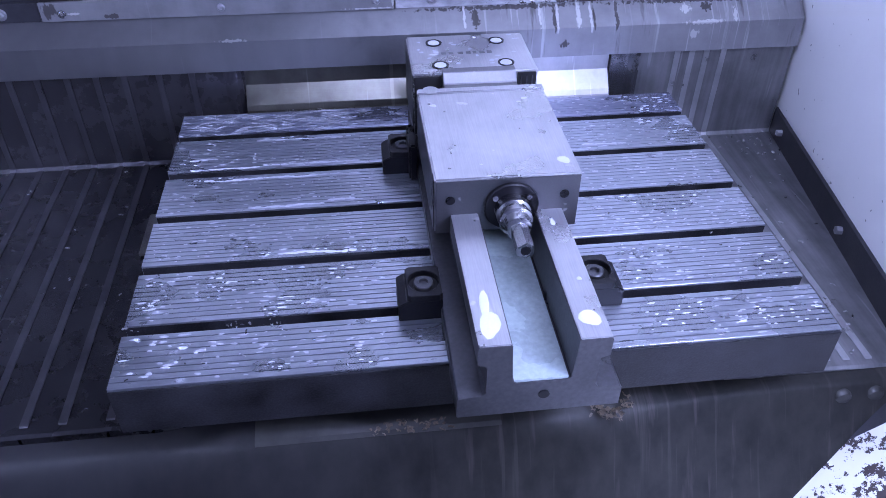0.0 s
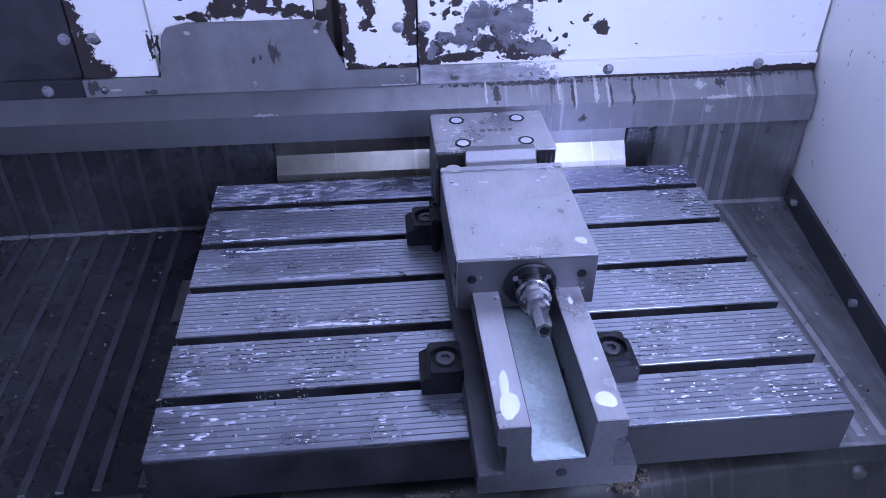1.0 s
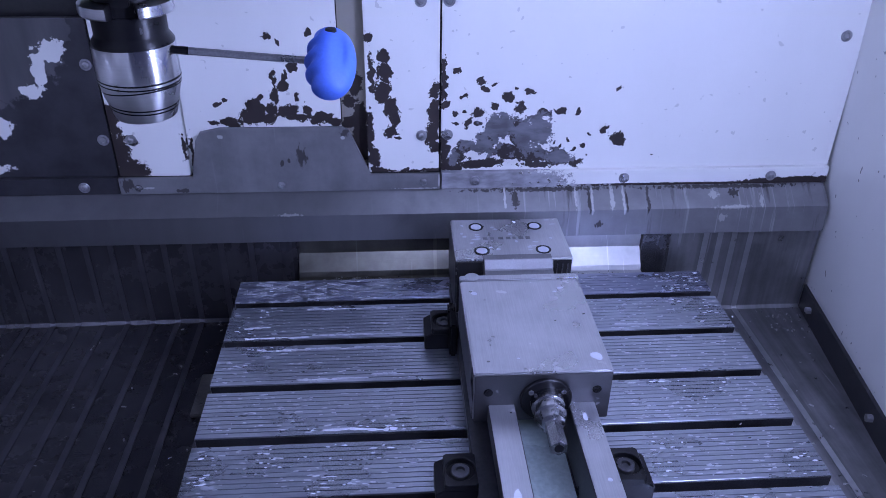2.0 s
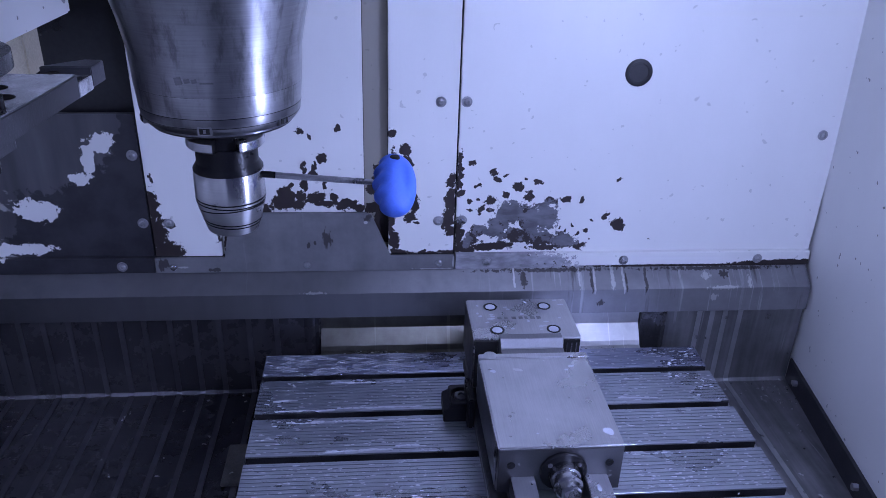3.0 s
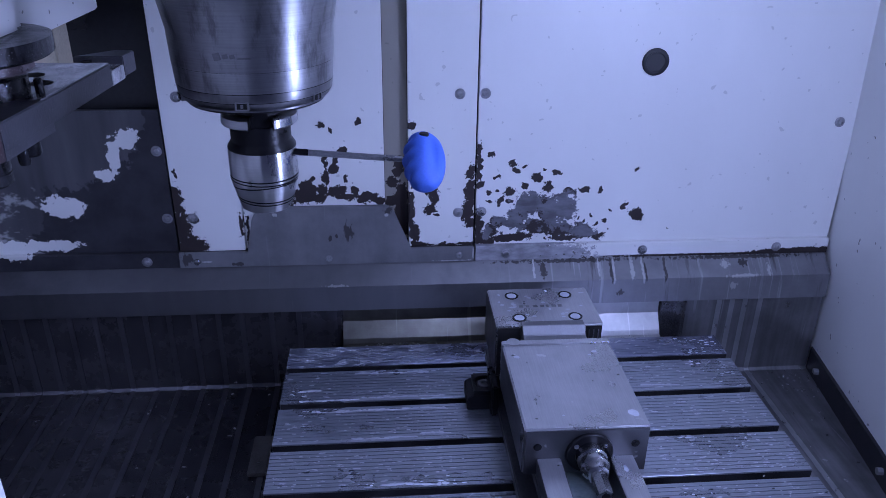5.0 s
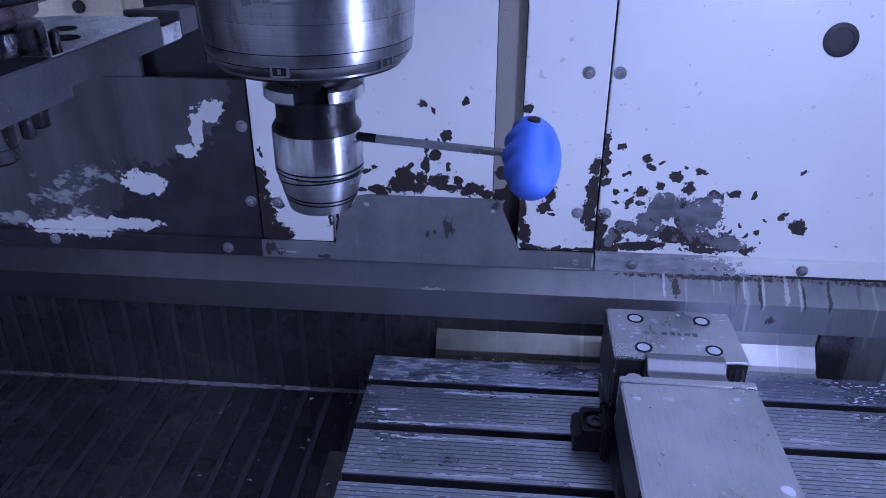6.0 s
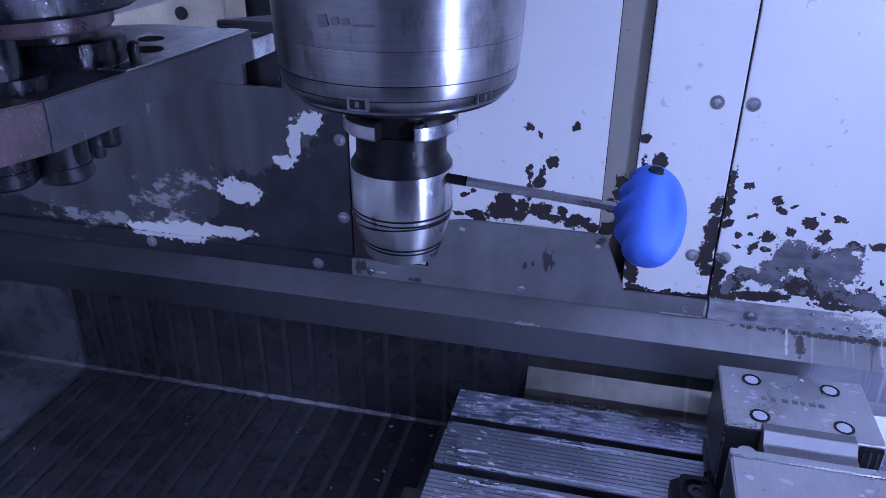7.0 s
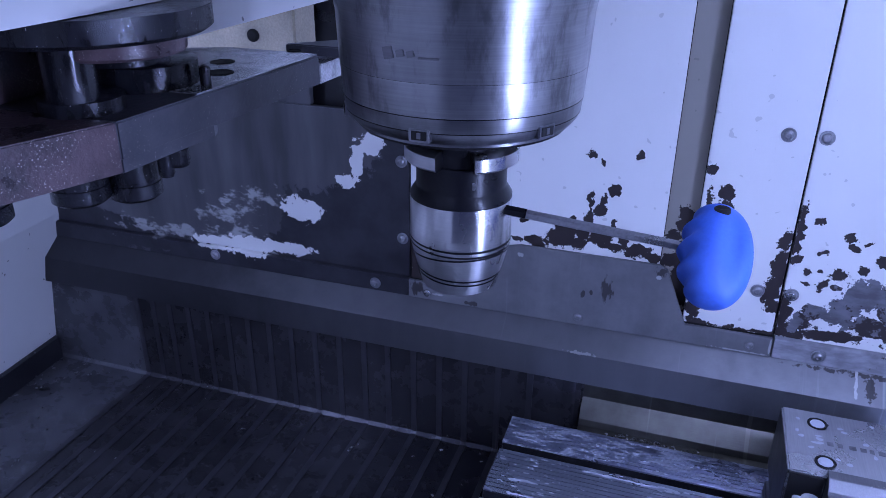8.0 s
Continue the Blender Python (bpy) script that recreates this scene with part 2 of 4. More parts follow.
def steel_sheet(name, dark, light, rough=0.36, metal=0.75, streak=(1, 1, 0.12), scale=26, spread=0.05, darkening=(), drips=0.35, runs=(), weight=0.35, lime_marks=(), rust_marks=()):
    """Wet bare sheet with runs and dull patches."""
    n = Nodes(name)
    run = n.noise(scale, streak, 5)
    patch = n.noise(16, (1, 1, 1), 6, 0.65, shift=2.0)
    fine = n.noise(420, (0.08, 1, 1), 2, shift=4.0)
    col = n.mix(n.ramp(n.math("ADD", n.math("MULTIPLY", run, weight), n.math("MULTIPLY", patch, 1 - weight)), 0.32, 0.68), dark, light)
    drip = n.ramp(n.noise(60, (1, 0.05, 0.05), 2, shift=7.0), 0.72 - drips * 0.17, 0.74 - drips * 0.12)
    col = n.mix(n.math("MULTIPLY", drip, drips), col, tuple(min(1, c * 1.7) for c in light))
    if runs:
        where = n.ramp(n.spots(runs), 0.0, 0.5)
        lime = n.ramp(n.noise(110, (1, 0.03, 0.03), 3, shift=11.0), 0.60, 0.68)
        rust = n.ramp(n.noise(48, (1, 0.10, 0.10), 4, shift=17.0), 0.60, 0.68)
        col = n.mix(n.math("MULTIPLY", n.math("MULTIPLY", lime, where), 0.4), col, tuple(min(0.7, c * 2.0) for c in light))
        col = n.mix(n.math("MULTIPLY", n.math("MULTIPLY", rust, where), 0.6), col, (0.060, 0.050, 0.048))
    # darkens the sheet softly towards the middle of each spot
    if darkening:
        g = n.math("ADD", n.spots(darkening), n.math("MULTIPLY", n.math("SUBTRACT", patch, 0.5), 0.5))
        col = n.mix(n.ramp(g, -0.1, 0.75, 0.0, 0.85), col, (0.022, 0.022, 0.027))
    jag = n.math("MULTIPLY", n.math("SUBTRACT", n.noise(160, (1, 1, 0.4), 4, shift=13.0), 0.5), 2.4)
    for marks, tone in ((rust_marks, (0.045, 0.038, 0.038)), (lime_marks, (0.62, 0.62, 0.62))):
        if marks:
            col = n.mix(n.ramp(n.math("ADD", n.spots(marks), jag), 0.20, 0.45, 0.0, 0.8), col, tone)
    n.bump(n.math("ADD", fine, n.math("MULTIPLY", patch, 0.3)), 0.08)
    return n.finish(col, n.ramp(patch, 0.3, 0.7, rough - spread, rough + spread), metal)


def table_iron(name, lo, tint=(0.89, 0.945, 1.07), soaked=()):
    """Milled cast iron with a drying film of coolant."""
    n = Nodes(name)
    fine = n.noise(500, (0.03, 1, 1), 3)
    cloud = n.noise(9, (0.6, 1, 1), 5, shift=1.0)
    film = n.noise(95, (0.42, 1, 1), 3, 0.6, shift=6.0)
    wet = n.ramp(n.math("ADD", film, n.math("MULTIPLY", n.math("SUBTRACT", cloud, 0.5), 0.30)), lo, lo + 0.022)
    if soaked:
        dry = n.ramp(n.spots(soaked), 0.0, 0.35, 0.13, 0.0)
        wet = n.ramp(n.math("SUBTRACT", n.math("ADD", film, n.math("MULTIPLY", n.math("SUBTRACT", cloud, 0.5), 0.30)), dry), lo, lo + 0.022)
    a, b = (tuple(v * c for c in tint) for v in (0.29, 0.46))
    col = n.mix(n.ramp(n.math("ADD", n.math("MULTIPLY", fine, 0.3), n.math("MULTIPLY", cloud, 0.7)), 0.33, 0.67), a, b)
    col = n.mix(n.math("MULTIPLY", wet, 0.75), col, (0.44, 0.46, 0.52))
    n.bump(n.math("ADD", fine, wet), 0.12)
    return n.finish(col, n.fmix(wet, n.ramp(cloud, 0.3, 0.7, 0.24, 0.34), 0.22), n.fmix(wet, 0.85, 0.30))


def ground_steel(name, light, rough):
    """Ground tool steel with coolant spots."""
    n = Nodes(name)
    fine = n.noise(600, (1, 0.04, 1), 3)
    cloud = n.noise(10, detail=5, shift=3.0)
    spot = n.ramp(n.noise(38, detail=2, shift=8.0), 0.70, 0.73)
    dark = tuple(c * 0.72 for c in light)
    col = n.mix(n.ramp(n.math("ADD", n.math("MULTIPLY", fine, 0.3), n.math("MULTIPLY", cloud, 0.7)), 0.35, 0.65), dark, light)
    col = n.mix(n.math("MULTIPLY", spot, 0.3), col, (0.80, 0.81, 0.83))
    n.bump(fine, 0.06)
    return n.finish(col, n.ramp(cloud, 0.3, 0.7, rough - 0.07, rough + 0.1), n.fmix(spot, 0.85, 0.5))


STRIPPED = left_panel()
# apron steel, darker towards its left end
APRON = steel_sheet("apron_steel", (0.23, 0.23, 0.245), (0.34, 0.34, 0.36), 0.34, 0.8, darkening=[(-0.90, 0.97, 1.10, 0.9), (-0.95, 1.0, 0.35, 0.12)], drips=0.10, runs=[(0.85, 0.98, 0.45, 0.2)],
                    lime_marks=[(0.688, 0.982, 0.0035, 0.030), (0.728, 0.982, 0.006, 0.032), (0.751, 0.980, 0.004, 0.030), (0.515, 0.986, 0.003, 0.022), (0.655, 0.985, 0.003, 0.02), (0.970, 0.966, 0.045, 0.005), (0.935, 0.985, 0.012, 0.010), (0.950, 0.945, 0.012, 0.010), (0.10, 0.967, 0.03, 0.003), (1.03, 0.975, 0.006, 0.012)],
                    rust_marks=[(0.682, 0.980, 0.004, 0.030), (0.757, 0.980, 0.003, 0.030), (0.800, 0.980, 0.004, 0.030), (0.535, 0.985, 0.010, 0.018), (0.975, 0.988, 0.012, 0.010), (0.70, 0.935, 0.012, 0.008), (0.60, 0.996, 0.20, 0.004), (0.95, 0.996, 0.2, 0.004)])
WORN = steel_sheet("worn_plate", (0.17, 0.17, 0.182), (0.29, 0.29, 0.305), 0.40, 0.45, scale=18, weight=0.45, drips=0.08,
                   rust_marks=[(0.126, 1.072, 0.011, 0.026), (0.088, 1.060, 0.006, 0.008), (0.102, 1.066, 0.004, 0.006), (-0.205, 1.020, 0.016, 0.016), (0.21, 1.12, 0.012, 0.010), (-0.10, 1.006, 0.02, 0.005)],
                   lime_marks=[(0.205, 1.110, 0.006, 0.004), (-0.02, 1.115, 0.007, 0.005), (-0.165, 1.013, 0.014, 0.003), (0.34, 1.003, 0.05, 0.002), (0.3865, 1.018, 0.003, 0.016)])
# oily grime darkens the plates beside the table
COVER = steel_sheet("cover_steel", (0.030, 0.029, 0.033), (0.068, 0.066, 0.073), 0.27, 0.55, weight=0.5, drips=0.1, darkening=[(-0.06, 0.722, 0.24, 0.03)])
# same sheet as COVER; brighter reflections on the east plates put into paler grey
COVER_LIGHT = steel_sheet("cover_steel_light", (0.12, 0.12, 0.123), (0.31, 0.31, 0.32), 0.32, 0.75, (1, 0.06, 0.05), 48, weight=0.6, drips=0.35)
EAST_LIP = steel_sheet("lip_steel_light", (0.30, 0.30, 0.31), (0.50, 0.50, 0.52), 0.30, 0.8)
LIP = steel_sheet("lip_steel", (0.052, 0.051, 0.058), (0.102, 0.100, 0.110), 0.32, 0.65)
# bed front, darker towards the left
FRONT = steel_sheet("front_steel", (0.007, 0.007, 0.007), (0.026, 0.025, 0.022), 0.44, 0.0, (1, 1, 0.05), 40, weight=0.55, drips=0.15, runs=[(0.60, 0.70, 0.32, 0.10), (0.9, 0.55, 0.3, 0.3)], darkening=[(-0.5, 0.5, 0.9, 0.9)])
BRIGHT = steel_sheet("bright_steel", (0.10, 0.096, 0.08), (0.20, 0.193, 0.165), 0.32, 0.9)
# same strip as BRIGHT, with its bright reflection put into the colour
BRIGHT_REFLECTION = steel_sheet("strip_reflection", (0.34, 0.34, 0.34), (0.52, 0.52, 0.52), 0.34, 0.6)
BLOCK = steel_sheet("block_steel", (0.12, 0.12, 0.128), (0.22, 0.22, 0.23), 0.26, 0.85)
# paler patches paint the side wall's reflection on the outermost plate
OUTER_SHEEN = steel_sheet("outer_cover_sheen", (0.050, 0.050, 0.056), (0.19, 0.19, 0.205), 0.28, 0.5, (1, 1, 1), 9, weight=0.6, drips=0.1)
LEDGE = steel_sheet("ledge_steel", (0.026, 0.026, 0.024), (0.052, 0.051, 0.048), 0.42, 0.3, (1, 1, 0.1), 30, drips=0.1)
IRON = table_iron("milled_iron", 0.66)
IRON_WET = table_iron("soaked_iron", 0.525, (0.82, 0.87, 1.10), soaked=[(0.10, 0.85, 0.45, 1.0)])
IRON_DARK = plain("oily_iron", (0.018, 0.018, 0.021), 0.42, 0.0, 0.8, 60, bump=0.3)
VISE_STEEL = ground_steel("ground_vise_steel", (0.49, 0.49, 0.51), 0.29)
STEP_STEEL = ground_steel("step_steel", (0.25, 0.25, 0.265), 0.50)
# ground steel darkened to paint the shade on the jaw's front
VISE_SHADED = ground_steel("vise_shaded_steel", (0.13, 0.13, 0.14), 0.38)
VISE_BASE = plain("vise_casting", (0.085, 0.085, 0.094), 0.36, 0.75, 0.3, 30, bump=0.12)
CHANNEL = plain("painted_channel", (0.30, 0.36, 0.36), 0.30, 0.0, 0.22, 26, bump=0.05)
BLACK_STEEL = plain("black_oxide", (0.006, 0.006, 0.008), 0.33, 0.0, 0.35, 60, bump=0.05)
CLAMP = plain("worn_black_steel", (0.008, 0.008, 0.010), 0.34, 0.05, 0.4, 60, bump=0.15)
for m in (BLACK_STEEL, IRON_DARK, FRONT, CLAMP):
    m.node_tree.nodes["Principled BSDF"].inputs["Specular IOR Level"].default_value = 0.25
# near-black that paints the shade inside holes, notches and recesses
HOLE = plain("hole_black", (0.003, 0.003, 0.004), 0.75, 0.0, 0.4, 60, bump=0.0)
BLACK = plain("black_rubber", (0.014, 0.014, 0.018), 0.5, 0.0, 0.4, 50, bump=0.3)
HOUSING = plain("black_housing", (0.012, 0.012, 0.014), 0.3, 0.2, 0.5, 20, bump=0.1)


def turned_steel(name, dark, light, rough, aniso, smear=0.35):
    """Steel turned on a lathe: gloss drawn out along the axis, fine rings, smears of dried coolant."""
    n = Nodes(name)
    rings = n.noise(900, (0.02, 0.02, 1), 2)
    cloud = n.noise(24, (1, 1, 0.5), 5, 0.6, shift=2.0)
    patch = n.ramp(n.noise(60, (1, 1, 0.35), 5, 0.65, shift=6.0), 0.50, 0.62)
    col = n.mix(n.ramp(n.math("ADD", n.math("MULTIPLY", rings, 0.25), n.math("MULTIPLY", cloud, 0.75)), 0.32, 0.68), dark, light)
    col = n.mix(n.math("MULTIPLY", patch, smear), col, tuple(c * 0.55 for c in dark))
    tangent = n.t.nodes.new("ShaderNodeTangent")
    tangent.direction_type, tangent.axis = "RADIAL", "Z"
    n.put(n.b.inputs["Tangent"], tangent.outputs[0])
    n.b.inputs["Anisotropic"].default_value, n.b.inputs["Anisotropic Rotation"].default_value = aniso, 0.25
    n.bump(rings, 0.03, 0.0004)
    return n.finish(col, n.ramp(cloud, 0.3, 0.7, rough - 0.04, rough + 0.05), 1.0)


CHROME = turned_steel("polished_steel", (0.52, 0.52, 0.54), (0.68, 0.68, 0.70), 0.29, 0.9, 0.05)
SATIN = turned_steel("satin_spindle", (0.24, 0.24, 0.255), (0.46, 0.46, 0.48), 0.34, 0.6, 0.6)
SATIN_DARK = turned_steel("satin_spindle_dark", (0.17, 0.17, 0.18), (0.30, 0.30, 0.32), 0.32, 0.6)
SCREW = plain("screw_steel", (0.34, 0.34, 0.36), 0.32, 0.85, 0.3, 80)
DRIVE = plain("drive_steel", (0.36, 0.36, 0.38), 0.26, 1.0, 0.25, 80, bump=0.04, spread=0.05)
BLUE = plain("blue_plastic", (0.045, 0.13, 0.56), 0.48, 0.0, 0.14, 60, bump=0.06)


def oily():
    """Black metal dripping with oil: beads of oil that catch the light, a few bright chips."""
    n = Nodes("oily_black_metal")
    bead = n.noise(1300, detail=2)
    run = n.noise(60, (1, 1, 0.35), 4, shift=2.0)
    chip = n.ramp(n.noise(540, detail=1, shift=7.0), 0.735, 0.76)
    col = n.mix(n.ramp(run, 0.4, 0.65), (0.010, 0.010, 0.013), (0.030, 0.031, 0.038))
    col = n.mix(chip, col, (0.5, 0.5, 0.5))
    n.bump(n.math("ADD", n.math("MULTIPLY", bead, n.ramp(run, 0.35, 0.6)), n.math("MULTIPLY", run, 0.12)), 0.34, 0.0010)
    return n.finish(col, n.ramp(run, 0.3, 0.7, 0.07, 0.2), n.fmix(chip, 0.35, 0.9))


OILY = oily()


def speckled_plate(name, dark, light, dusty, rough):
    """Oily plate sprinkled with bright metal dust."""
    n = Nodes(name)
    cloud = n.noise(22, detail=6, rough=0.65)
    dust = n.ramp(n.noise(760, detail=1, shift=2.0), dusty, dusty + 0.04)
    where = n.ramp(n.noise(26, detail=3, shift=5.0), 0.42, 0.62)
    dust = n.math("MULTIPLY", dust, where)
    col = n.mix(n.ramp(cloud, 0.38, 0.62), dark, light)
    col = n.mix(dust, col, (0.62, 0.56, 0.52))
    n.bump(n.math("ADD", n.noise(300, detail=2), n.math("MULTIPLY", cloud, 0.8)), 0.30)
    return n.finish(col, n.ramp(cloud, 0.3, 0.7, rough, rough + 0.2), n.math("MULTIPLY", dust, 0.8))


OILY_PLATE = speckled_plate("oily_plate", (0.050, 0.050, 0.060), (0.085, 0.083, 0.095), 0.71, 0.34)
RUSTY_PLATE = speckled_plate("rusty_plate", (0.036, 0.027, 0.031), (0.115, 0.072, 0.078), 0.655, 0.22)
# wet steel; its pale colour paints the white wall's reflection
WET_SHEEN = plain("wet_sheen", (0.62, 0.62, 0.66), 0.16, 0.55, 0.7, 90, bump=0.05, spread=0.05)
BEIGE = plain("beige_paint", (0.42, 0.37, 0.27), 0.45, 0.0, 0.25, 60)
COOLANT = plain("milky_coolant", (0.54, 0.56, 0.63), 0.42, 0.0, 0.08, 60, bump=0.0, spread=0.03)
SWARF = plain("metal_chips", (0.42, 0.42, 0.43), 0.25, 1.0, 0.4, 200)


# ---------------------------------------------------------------- mesh helpers
def part(name, bm, material, parent=None, label="", smooth=False):
    me = bpy.data.meshes.new(name)
    bmesh.ops.recalc_face_normals(bm, faces=bm.faces)
    bm.to_mesh(me)
    bm.free()
    me.materials.append(material)
    if smooth:
        for p in me.polygons:
            p.use_smooth = True
        me.set_sharp_from_angle(angle=radians(35))
    ob = new(name, me)
    if parent is not None:
        ob.parent = parent
    if label:
        tagged(ob, label)
    return ob


def thing(name, label, category, group="", kind="", at=(0, 0, 0)):
    ob = new(name)
    ob.empty_display_size = 0.02
    ob.location = at
    return tagged(ob, label, category, group, kind)


def box(x0, x1, y0, y1, z0, z1, bevel=0.0015, segs=2, bm=None):
    own = bmesh.new()
    bmesh.ops.create_cube(own, size=1)
    for v in own.verts:
        v.co = Vector(((x0 + x1) / 2 + v.co.x * (x1 - x0), (y0 + y1) / 2 + v.co.y * (y1 - y0), (z0 + z1) / 2 + v.co.z * (z1 - z0)))
    if bevel:
        bmesh.ops.bevel(own, geom=own.edges[:], offset=bevel, segments=segs, affect="EDGES", clamp_overlap=True)
    return own if bm is None else join(bm, own)


def join(bm, other):
    me = bpy.data.meshes.new("tmp")
    other.to_mesh(me)
    other.free()
    bm.from_mesh(me)
    bpy.data.meshes.remove(me)
    return bm


def prism(points, axis, a, b, bevel=0.0):
    """A polygon drawn in the two other axes (in order x, y, z), drawn out along axis from a to b."""
    bm = bmesh.new()
    k = "xyz".index(axis)

    def place(p, c):
        q = list(p)
        q.insert(k, c)
        return q
    lo = [bm.verts.new(place(p, a)) for p in points]
    hi = [bm.verts.new(place(p, b)) for p in points]
    bm.faces.new(lo)
    bm.faces.new(hi[::-1])
    n = len(points)
    for i in range(n):
        bm.faces.new((lo[i], lo[(i + 1) % n], hi[(i + 1) % n], hi[i]))
    bmesh.ops.recalc_face_normals(bm, faces=bm.faces)
    if bevel:
        bmesh.ops.bevel(bm, geom=bm.edges[:], offset=bevel, segments=2, affect="EDGES", clamp_overlap=True)
    return bm


def lathe(profile, centre, steps=48, axis="z", bm=None):
    """Turns (radius, height) rows about an axis through centre, closed at both ends."""
    bm = bm or bmesh.new()
    rings = []
    for r, h in profile:
        ring = []
        for i in range(steps):
            a = 2 * math.pi * i / steps
            c, s = r * math.cos(a), r * math.sin(a)
            co = {"z": (c, s, h), "y": (c, h, s), "x": (h, c, s)}[axis]
            ring.append(bm.verts.new(Vector(co) + Vector(centre)))
        rings.append(ring)
    for lo, hi in zip(rings, rings[1:]):
        for i in range(steps):
            bm.faces.new((lo[i], lo[(i + 1) % steps], hi[(i + 1) % steps], hi[i]))
    bm.faces.new(rings[0])
    bm.faces.new(rings[-1][::-1])
    return bm


def hexrod(a, b, r, sides=6):
    bm = bmesh.new()
    a, b = Vector(a), Vector(b)
    q = (b - a).to_track_quat("Z", "X")
    lo = [bm.verts.new(a + q @ Vector((r * math.cos(2 * math.pi * i / sides), r * math.sin(2 * math.pi * i / sides), 0))) for i in range(sides)]
    hi = [bm.verts.new(v.co + (b - a)) for v in lo]
    bm.faces.new(lo)
    bm.faces.new(hi[::-1])
    for i in range(sides):
        bm.faces.new((lo[i], lo[(i + 1) % sides], hi[(i + 1) % sides], hi[i]))
    return bm


def structure(name, bm, material, label, category, smooth=False):
    return tagged(part(name, bm, material, None, "", smooth), label, category, "", "structure")


# ---------------------------------------------------------------- enclosure
WALL = 0.738
structure("ground", box(-6, 6, -6, 6, -0.05, 0.0, 0), plain("workshop_concrete", (0.24, 0.24, 0.23), 0.6, 0.0, 0.25, 3), "grey concrete workshop floor", "ground")
structure("machine_base", box(-1.08, 1.18, -0.58, 0.80, 0.0, 0.309, 0.004), ENAMEL, "plain white machine base", "machine base")
structure("wall_north", box(-1.10, 1.20, WALL + 0.035, WALL + 0.065, 0.35, 2.15, 0), COVER, "dark steel back wall behind the enamelled sheets", "wall")
wb = prism([(1.203, 0.770), (1.233, 0.770), (1.040, -0.56), (1.010, -0.56)], "z", 0.35, 2.15)
for v in wb.verts:
    v.co.x -= 0.035 * (v.co.z - 0.35)
structure("wall_east", wb, ENAMEL, "white enamelled side wall, scuffed with small dark specks", "wall")
wb = bmesh.new()
rings = []
for z in (0.35, 0.66, 1.05, 2.15):  # leans inwards between the floor and the apron
    d = 0.165 * (min(z, 1.05) - 0.66) if z > 0.66 else 0.0
    rings.append([wb.verts.new((x + d, y, z)) for x, y in ((-1.069, 0.760), (-1.115, 0.760), (-1.04, -0.56), (-1.00, -0.56))])
for lo, hi in zip(rings, rings[1:]):
    for i in range(4):
        wb.faces.new((lo[i], lo[(i + 1) % 4], hi[(i + 1) % 4], hi[i]))
wb.faces.new(rings[0])
wb.faces.new(rings[-1][::-1])
structure("wall_west", wb, ENAMEL, "white enamelled side wall in the shade", "wall")
structure("ceiling", box(-1.12, 1.22, -0.56, 0.81, 2.15, 2.18, 0), ENAMEL, "white sheet roof of the machine enclosure", "ceiling")
fr = box(0.98, 1.05, -0.56, -0.53, 0.35, 2.15, 0)
structure("wall_south", fr, ENAMEL, "white enamelled front post of the machine enclosure", "wall")
structure("sill", box(-1.02, 0.94, -0.60, -0.53, 0.35, 0.74, 0.004), ENAMEL, "white front sill below the open door", "sill")
structure("floor", box(-1.12, 1.22, -0.60, 0.80, 0.31, 0.35, 0), FRONT, "dark wet chip pan at the bottom of the enclosure", "floor")

door = thing("sliding_door", "white enamelled sliding door pushed half open", "door")
part("door_panel", box(-0.99, 0.0590, -0.503, -0.491, 0.76, 2.10, 0.004, 3), ENAMEL_CLEAN, door)


def sheet(name, x0, x1, z0, z1, y, material, label, depth=0.012):
    return structure(name, box(x0, x1, y, y + depth, z0, z1, 0.0012), material, label, "wall panel")


TOP = 2.14
sheet("panel_stripped", -1.075, -0.222, 1.034, 1.33, WALL - 0.002, STRIPPED, "back sheet stripped to dark steel with grey grime and white flakes")
sheet("panel_stripped_top", -1.075, -0.40, 1.331, TOP, WALL - 0.002, STRIPPED, "grimy upper back sheet beside the tool changer window")
sheet("panel_edge", -0.218, -0.086, 1.034, TOP, WALL - 0.006, PANEL_EDGE, "narrow white enamelled sheet, flaked along its border", 0.016)
sheet("panel_spindle", -0.084, 0.203, 1.034, TOP, WALL, PANEL_A, "white enamelled sheet behind the spindle with flaked patches")
structure("channel_back", box(0.204, 0.250, WALL + 0.024, WALL + 0.034, 1.034, TOP, 0), PANEL_CHANNEL, "beige bottom of the recessed channel between two sheets, darkened by painted shade", "wall panel")
sheet("panel_narrow", 0.251, 0.386, 1.034, TOP, WALL - 0.004, PANEL_B, "white enamelled sheet with flaked patches along the seam", 0.030)
sheet("panel_wide", 0.390, 1.168, 1.034, TOP, WALL - 0.002, PANEL_C, "wide white enamelled sheet with a large flaked patch")
# black sheet stands in for the shade of a deep opening
structure("window_recess", box(-0.42, -0.22, WALL + 0.028, WALL + 0.034, 1.32, TOP, 0), HOUSING, "black sheet painting the shade inside the tool changer window", "opening")

# flange strip, sloped apron
structure("flange_strip_west", box(-1.075, -0.2215, WALL - 0.012, WALL + 0.03, 1.000, 1.0335, 0.001), STRIPPED, "dark steel flange strip under the stripped sheet", "trim")
structure("flange_strip_east", box(0.3915, 1.168, WALL - 0.012, WALL + 0.03, 1.000, 1.0335, 0.001), FLANGE, "steel flange strip with flaked white enamel under the wide sheet", "trim")
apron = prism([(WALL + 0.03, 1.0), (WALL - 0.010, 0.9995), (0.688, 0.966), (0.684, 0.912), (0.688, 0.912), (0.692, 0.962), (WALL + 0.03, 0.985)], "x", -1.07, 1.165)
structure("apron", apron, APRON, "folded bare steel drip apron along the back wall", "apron")
